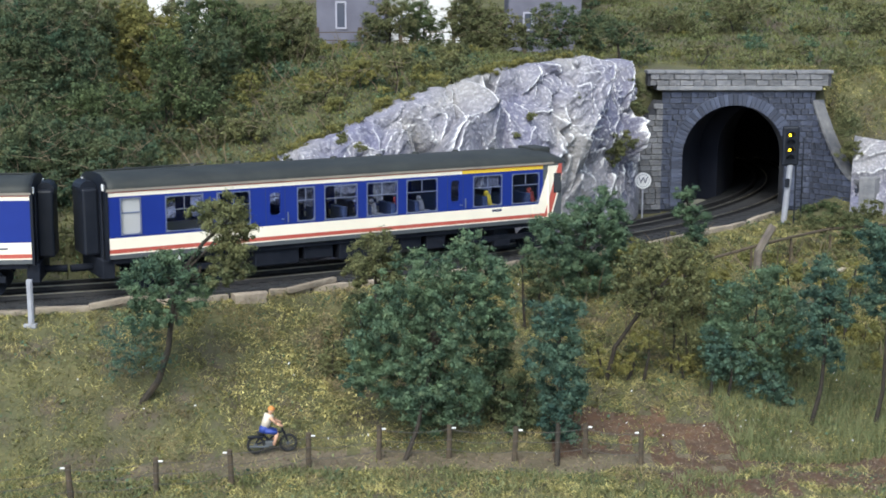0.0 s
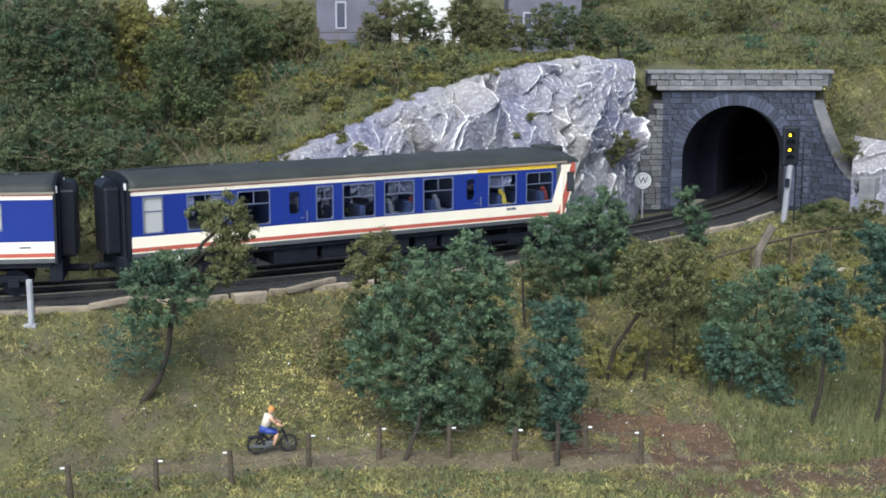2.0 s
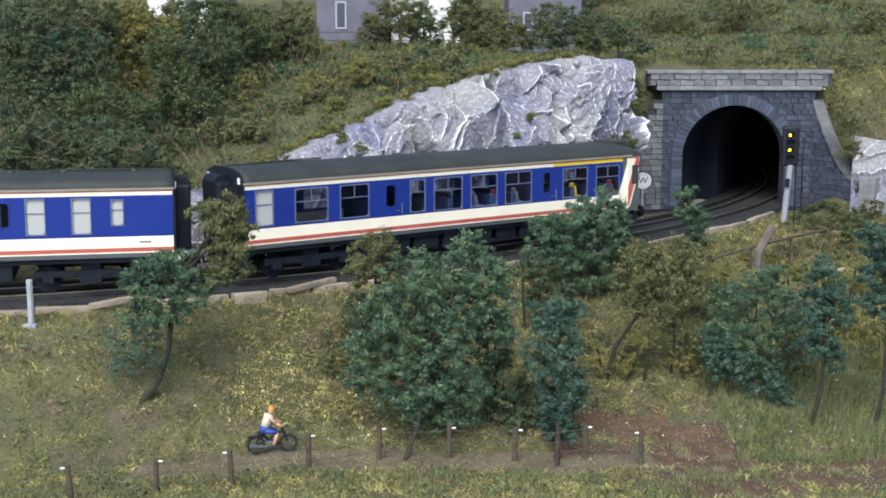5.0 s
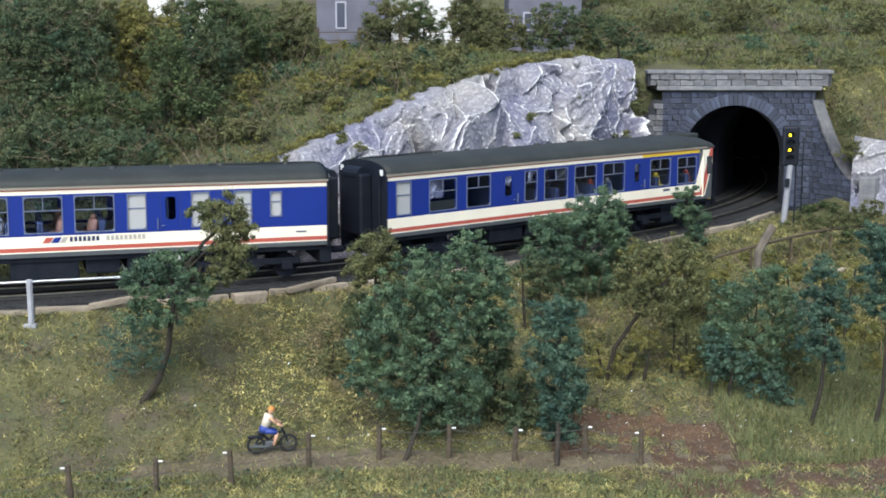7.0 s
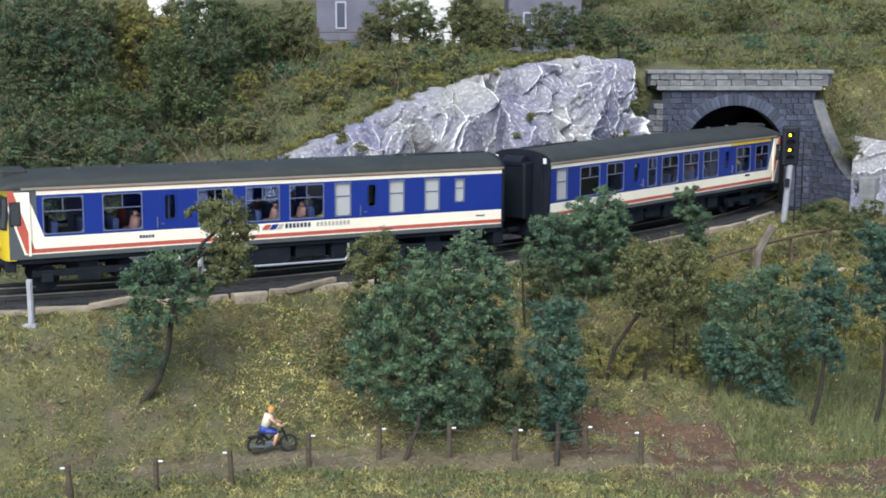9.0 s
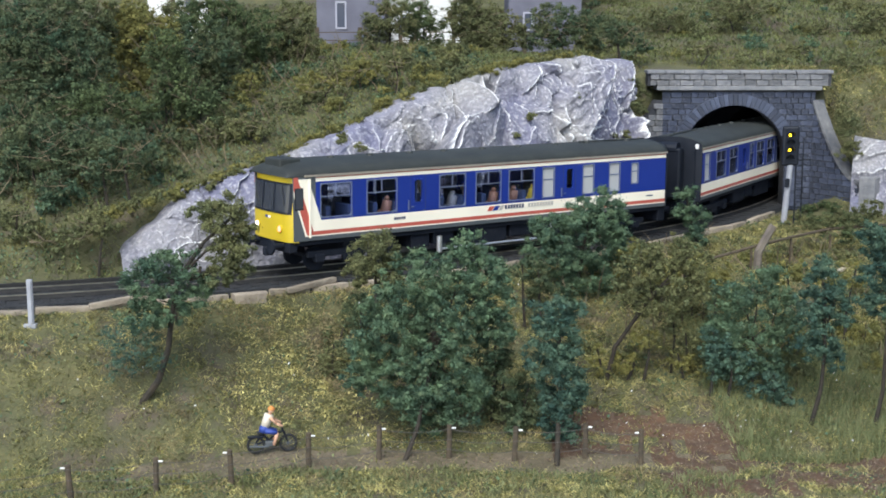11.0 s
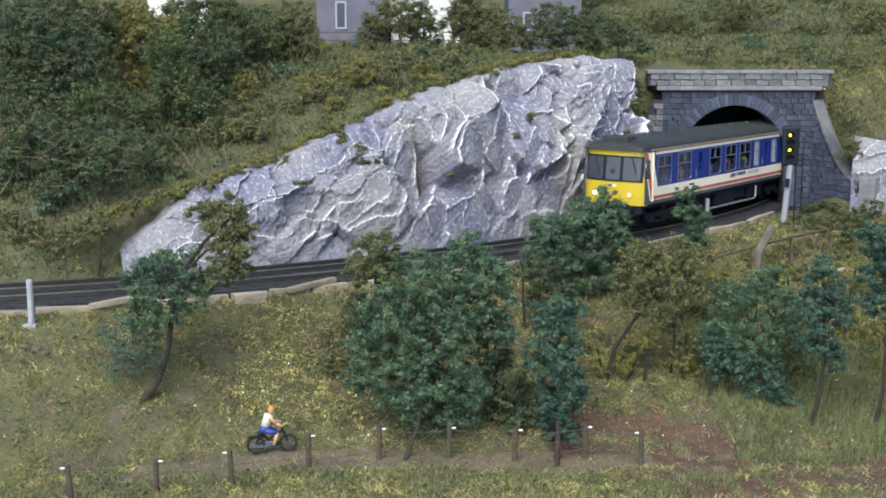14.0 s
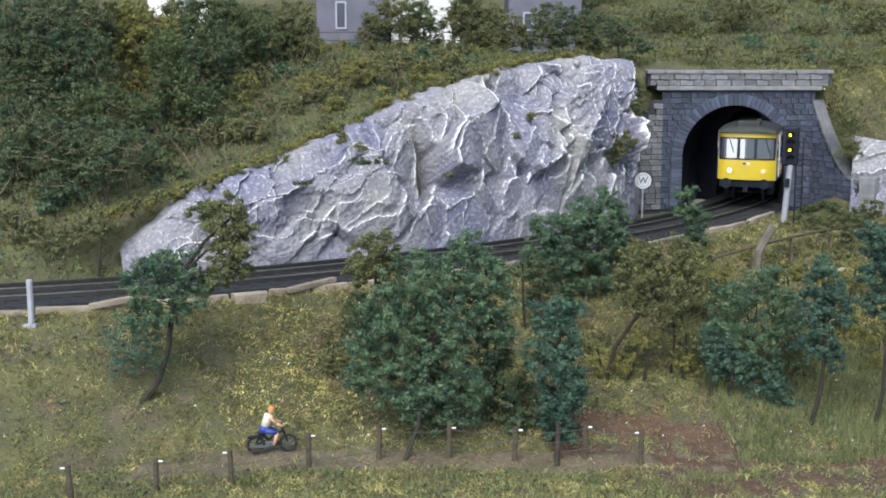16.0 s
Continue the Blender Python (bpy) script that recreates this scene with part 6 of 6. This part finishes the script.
scrub("slope_scrub", 130, 3, 20, 39, 57, lambda x, y, s_, a_: (a_ < -2.8) & (wave(x, y, 65, 4) > -0.1) & (y > 40 + 0.1 * x), 0.2, 0.55, FLOCK_OLIVE, 75, "olive scrub between the trees on the slope", 0.6, 0.09)
scrub("slope_scrub", 70, 3, 20, 40, 57, lambda x, y, s_, a_: (a_ < -2.6) & (wave(x, y, 66, 4) > 0.05), 0.2, 0.5, FLOCK_YELLOW, 76, "yellowing scrub between the trees on the slope", 0.6, 0.09)
scrub("wall_scrub", 60, 16.2, 21, 55.5, 60.8, lambda x, y, s_, a_: a_ < -2.2, 0.15, 0.4, FLOCK_MOSS, 80, "mossy green scrub at the foot of the wing wall", 0.7, 0.09)
fr = np.random.RandomState(81)
for mat_f, seed_f, lab in ((FLOCK_OLIVE, 82, "olive flock fringe along the top of the rock"), (FLOCK_YELLOW, 83, "yellow-brown flock fringe along the top of the rock")):
    blobs_f = []
    for s_f in np.arange(7.5, 40, 0.32):
        if fr.uniform() < 0.35:
            continue
        h_f = float(np.interp(s_f, CREST_S, CREST_Z))
        x, y, _ = on_line(s_f + fr.uniform(-0.2, 0.2), 2.75 + 2.3 * min(1, h_f / 6 + 0.25) + 1.7 * max(0, (s_f - 7.6) / 30) ** 8 + fr.uniform(0.0, 0.9))
        z = max(h_f + 0.05, float(ground_z(np.array([x]), np.array([y]))[0]))
        rad = fr.uniform(0.15, 0.38)
        blobs_f.append((x, y, z + 0.1, rad * 1.3, rad * 0.8))
    vs, fs = leaf_cloud(blobs_f, 0.8, 0.08, seed_f)
    tagged(sheet("crest_fringe", vs, fs, mat_f), lab, "scrub", kind="stuff")
r8 = random.Random(77)
bm = bm_new()
for k in range(330):
    if k % 3:
        x, y = r8.uniform(-20, -1), r8.uniform(48, 66)
    else:
        x, y = r8.uniform(4, 19), r8.uniform(42, 54)
    s8, a8 = beside(np.array([x]), np.array([y]))
    if -2.8 < a8[0] < 6.2:
        continue
    p = Vector((x, y, float(ground_z(np.array([x]), np.array([y]))[0])))
    h = r8.uniform(0.5, 1.5)
    d = Vector((r8.uniform(-0.8, 0.8), r8.uniform(-0.5, 0.2), 1)) * h
    tube(bm, [p, p + d * 0.5 + Vector((r8.uniform(-0.1, 0.1), 0, 0)), p + d], [0.028, 0.02, 0.008], 4)
    tube(bm, [p + d * 0.5, p + d * 0.8 + Vector((r8.uniform(-0.4, 0.4), -0.1, 0.1)) * h], [0.012, 0.005], 4)
tagged(part("dead_twigs", bm, TWIG), "dry brown twigs standing in the scrub", "twigs", kind="stuff")
r6 = np.random.RandomState(31)
fx_, fy_ = r6.uniform(-12, 16, 900), r6.uniform(36.5, 52, 900)
fs_, fa_ = beside(fx_, fy_)
ok = (fa_ < -2.3) & (wave(fx_, fy_, 16, 3) > 0.12)
c = np.stack([fx_[ok], fy_[ok], ground_z(fx_[ok], fy_[ok]) + 0.14], 1)
n = len(c)
u = r6.normal(size=(n, 3)) * 0.018
v = r6.normal(size=(n, 3)) * 0.018
tagged(sheet("wild_flowers", np.stack([c - u, c + v, c + u, c - v], 1).reshape(-1, 3), np.arange(4 * n).reshape(-1, 4), WHITE),
       "tiny white flower specks in the grass", "flowers", kind="stuff")
r7 = np.random.RandomState(33)
cx7, cy7 = r7.uniform(-13, 17, 14000), r7.uniform(33.0, 39.8, 14000)
ok = on_path(cx7, cy7) | red_earth(cx7, cy7)
c = np.stack([cx7[ok], cy7[ok], ground_z(cx7[ok], cy7[ok]) + 0.01], 1)
n = len(c)
size7 = r7.uniform(0.01, 0.04, n)[:, None, None]
tet = np.array([(1, 0, -0.3), (-0.6, 0.9, -0.3), (-0.6, -0.9, -0.3), (0, 0, 0.8)])[None] * size7 * r7.uniform(0.6, 1.4, (n, 4, 3))
fs7 = (np.arange(n)[:, None, None] * 4 + np.array([(0, 1, 3), (1, 2, 3), (2, 0, 3)])[None]).reshape(-1, 3)
tagged(sheet("path_gravel", (c[:, None] + tet).reshape(-1, 3), fs7, mat("gravel", (0.12, 0.08, 0.055), (0.2, 0.16, 0.12), 0.9, 2, island=0.6)),
       "loose brown and grey stones on bare earth", "gravel", kind="stuff")


# ---- the train's run ----
RUN = [(0.0, 6.69), (0.5, 6.738), (1.0, 6.819), (1.5, 6.993), (2.0, 7.357), (2.5, 7.781), (3.0, 7.928), (3.5, 8.387), (4.0, 9.103),
       (4.5, 9.97), (5.0, 10.92), (5.5, 11.95), (6.0, 13.06), (6.5, 14.24), (7.0, 15.954), (7.5, 17.509), (8.0, 19.219), (8.5, 21.239),
       (9.0, 22.863), (9.5, 24.95), (10.0, 27.12), (10.5, 29.36), (11.0, 31.62), (11.5, 33.897), (12.0, 36.14), (12.5, 38.708),
       (13.0, 41.383), (13.5, 44.293), (14.0, 47.003), (14.5, 49.639), (15.0, 52.353), (15.5, 55.226), (16.0, 58.091)]


def car_pose(s, back):
    """The pose of a car whose middle is at length s, on its two bogies."""
    xa, ya, _ = on_line(s - 6.1)
    xb, yb, _ = on_line(s + 6.1)
    turn = math.degrees(math.atan2(yb - ya, xb - xa))
    if back:
        return P((xa + xb) / 2, (ya + yb) / 2, 0.07, 0, 0, turn + 180) @ pose(0, 0, 0, 0, -0.5, 0)
    return P((xa + xb) / 2, (ya + yb) / 2, 0.0, 0, 0, turn)


def motions():
    walk(lead, [(t, car_pose(s + LEN / 2, False)) for t, s in RUN])
    walk(rear, [(t, car_pose(s - 1.708 - LEN / 2, True)) for t, s in RUN])
    times = [i / 15 for i in range(241)]
    way = np.interp(times, [t for t, _ in RUN], [s for _, s in RUN])
    for ws, x, sense in WHEELS:
        walk(ws, [(t, P(x, 0, 0.42) @ Matrix.Rotation(sense * float(w - way[0]) / 0.42, 4, "Y")) for t, w in zip(times, way)])


motions()
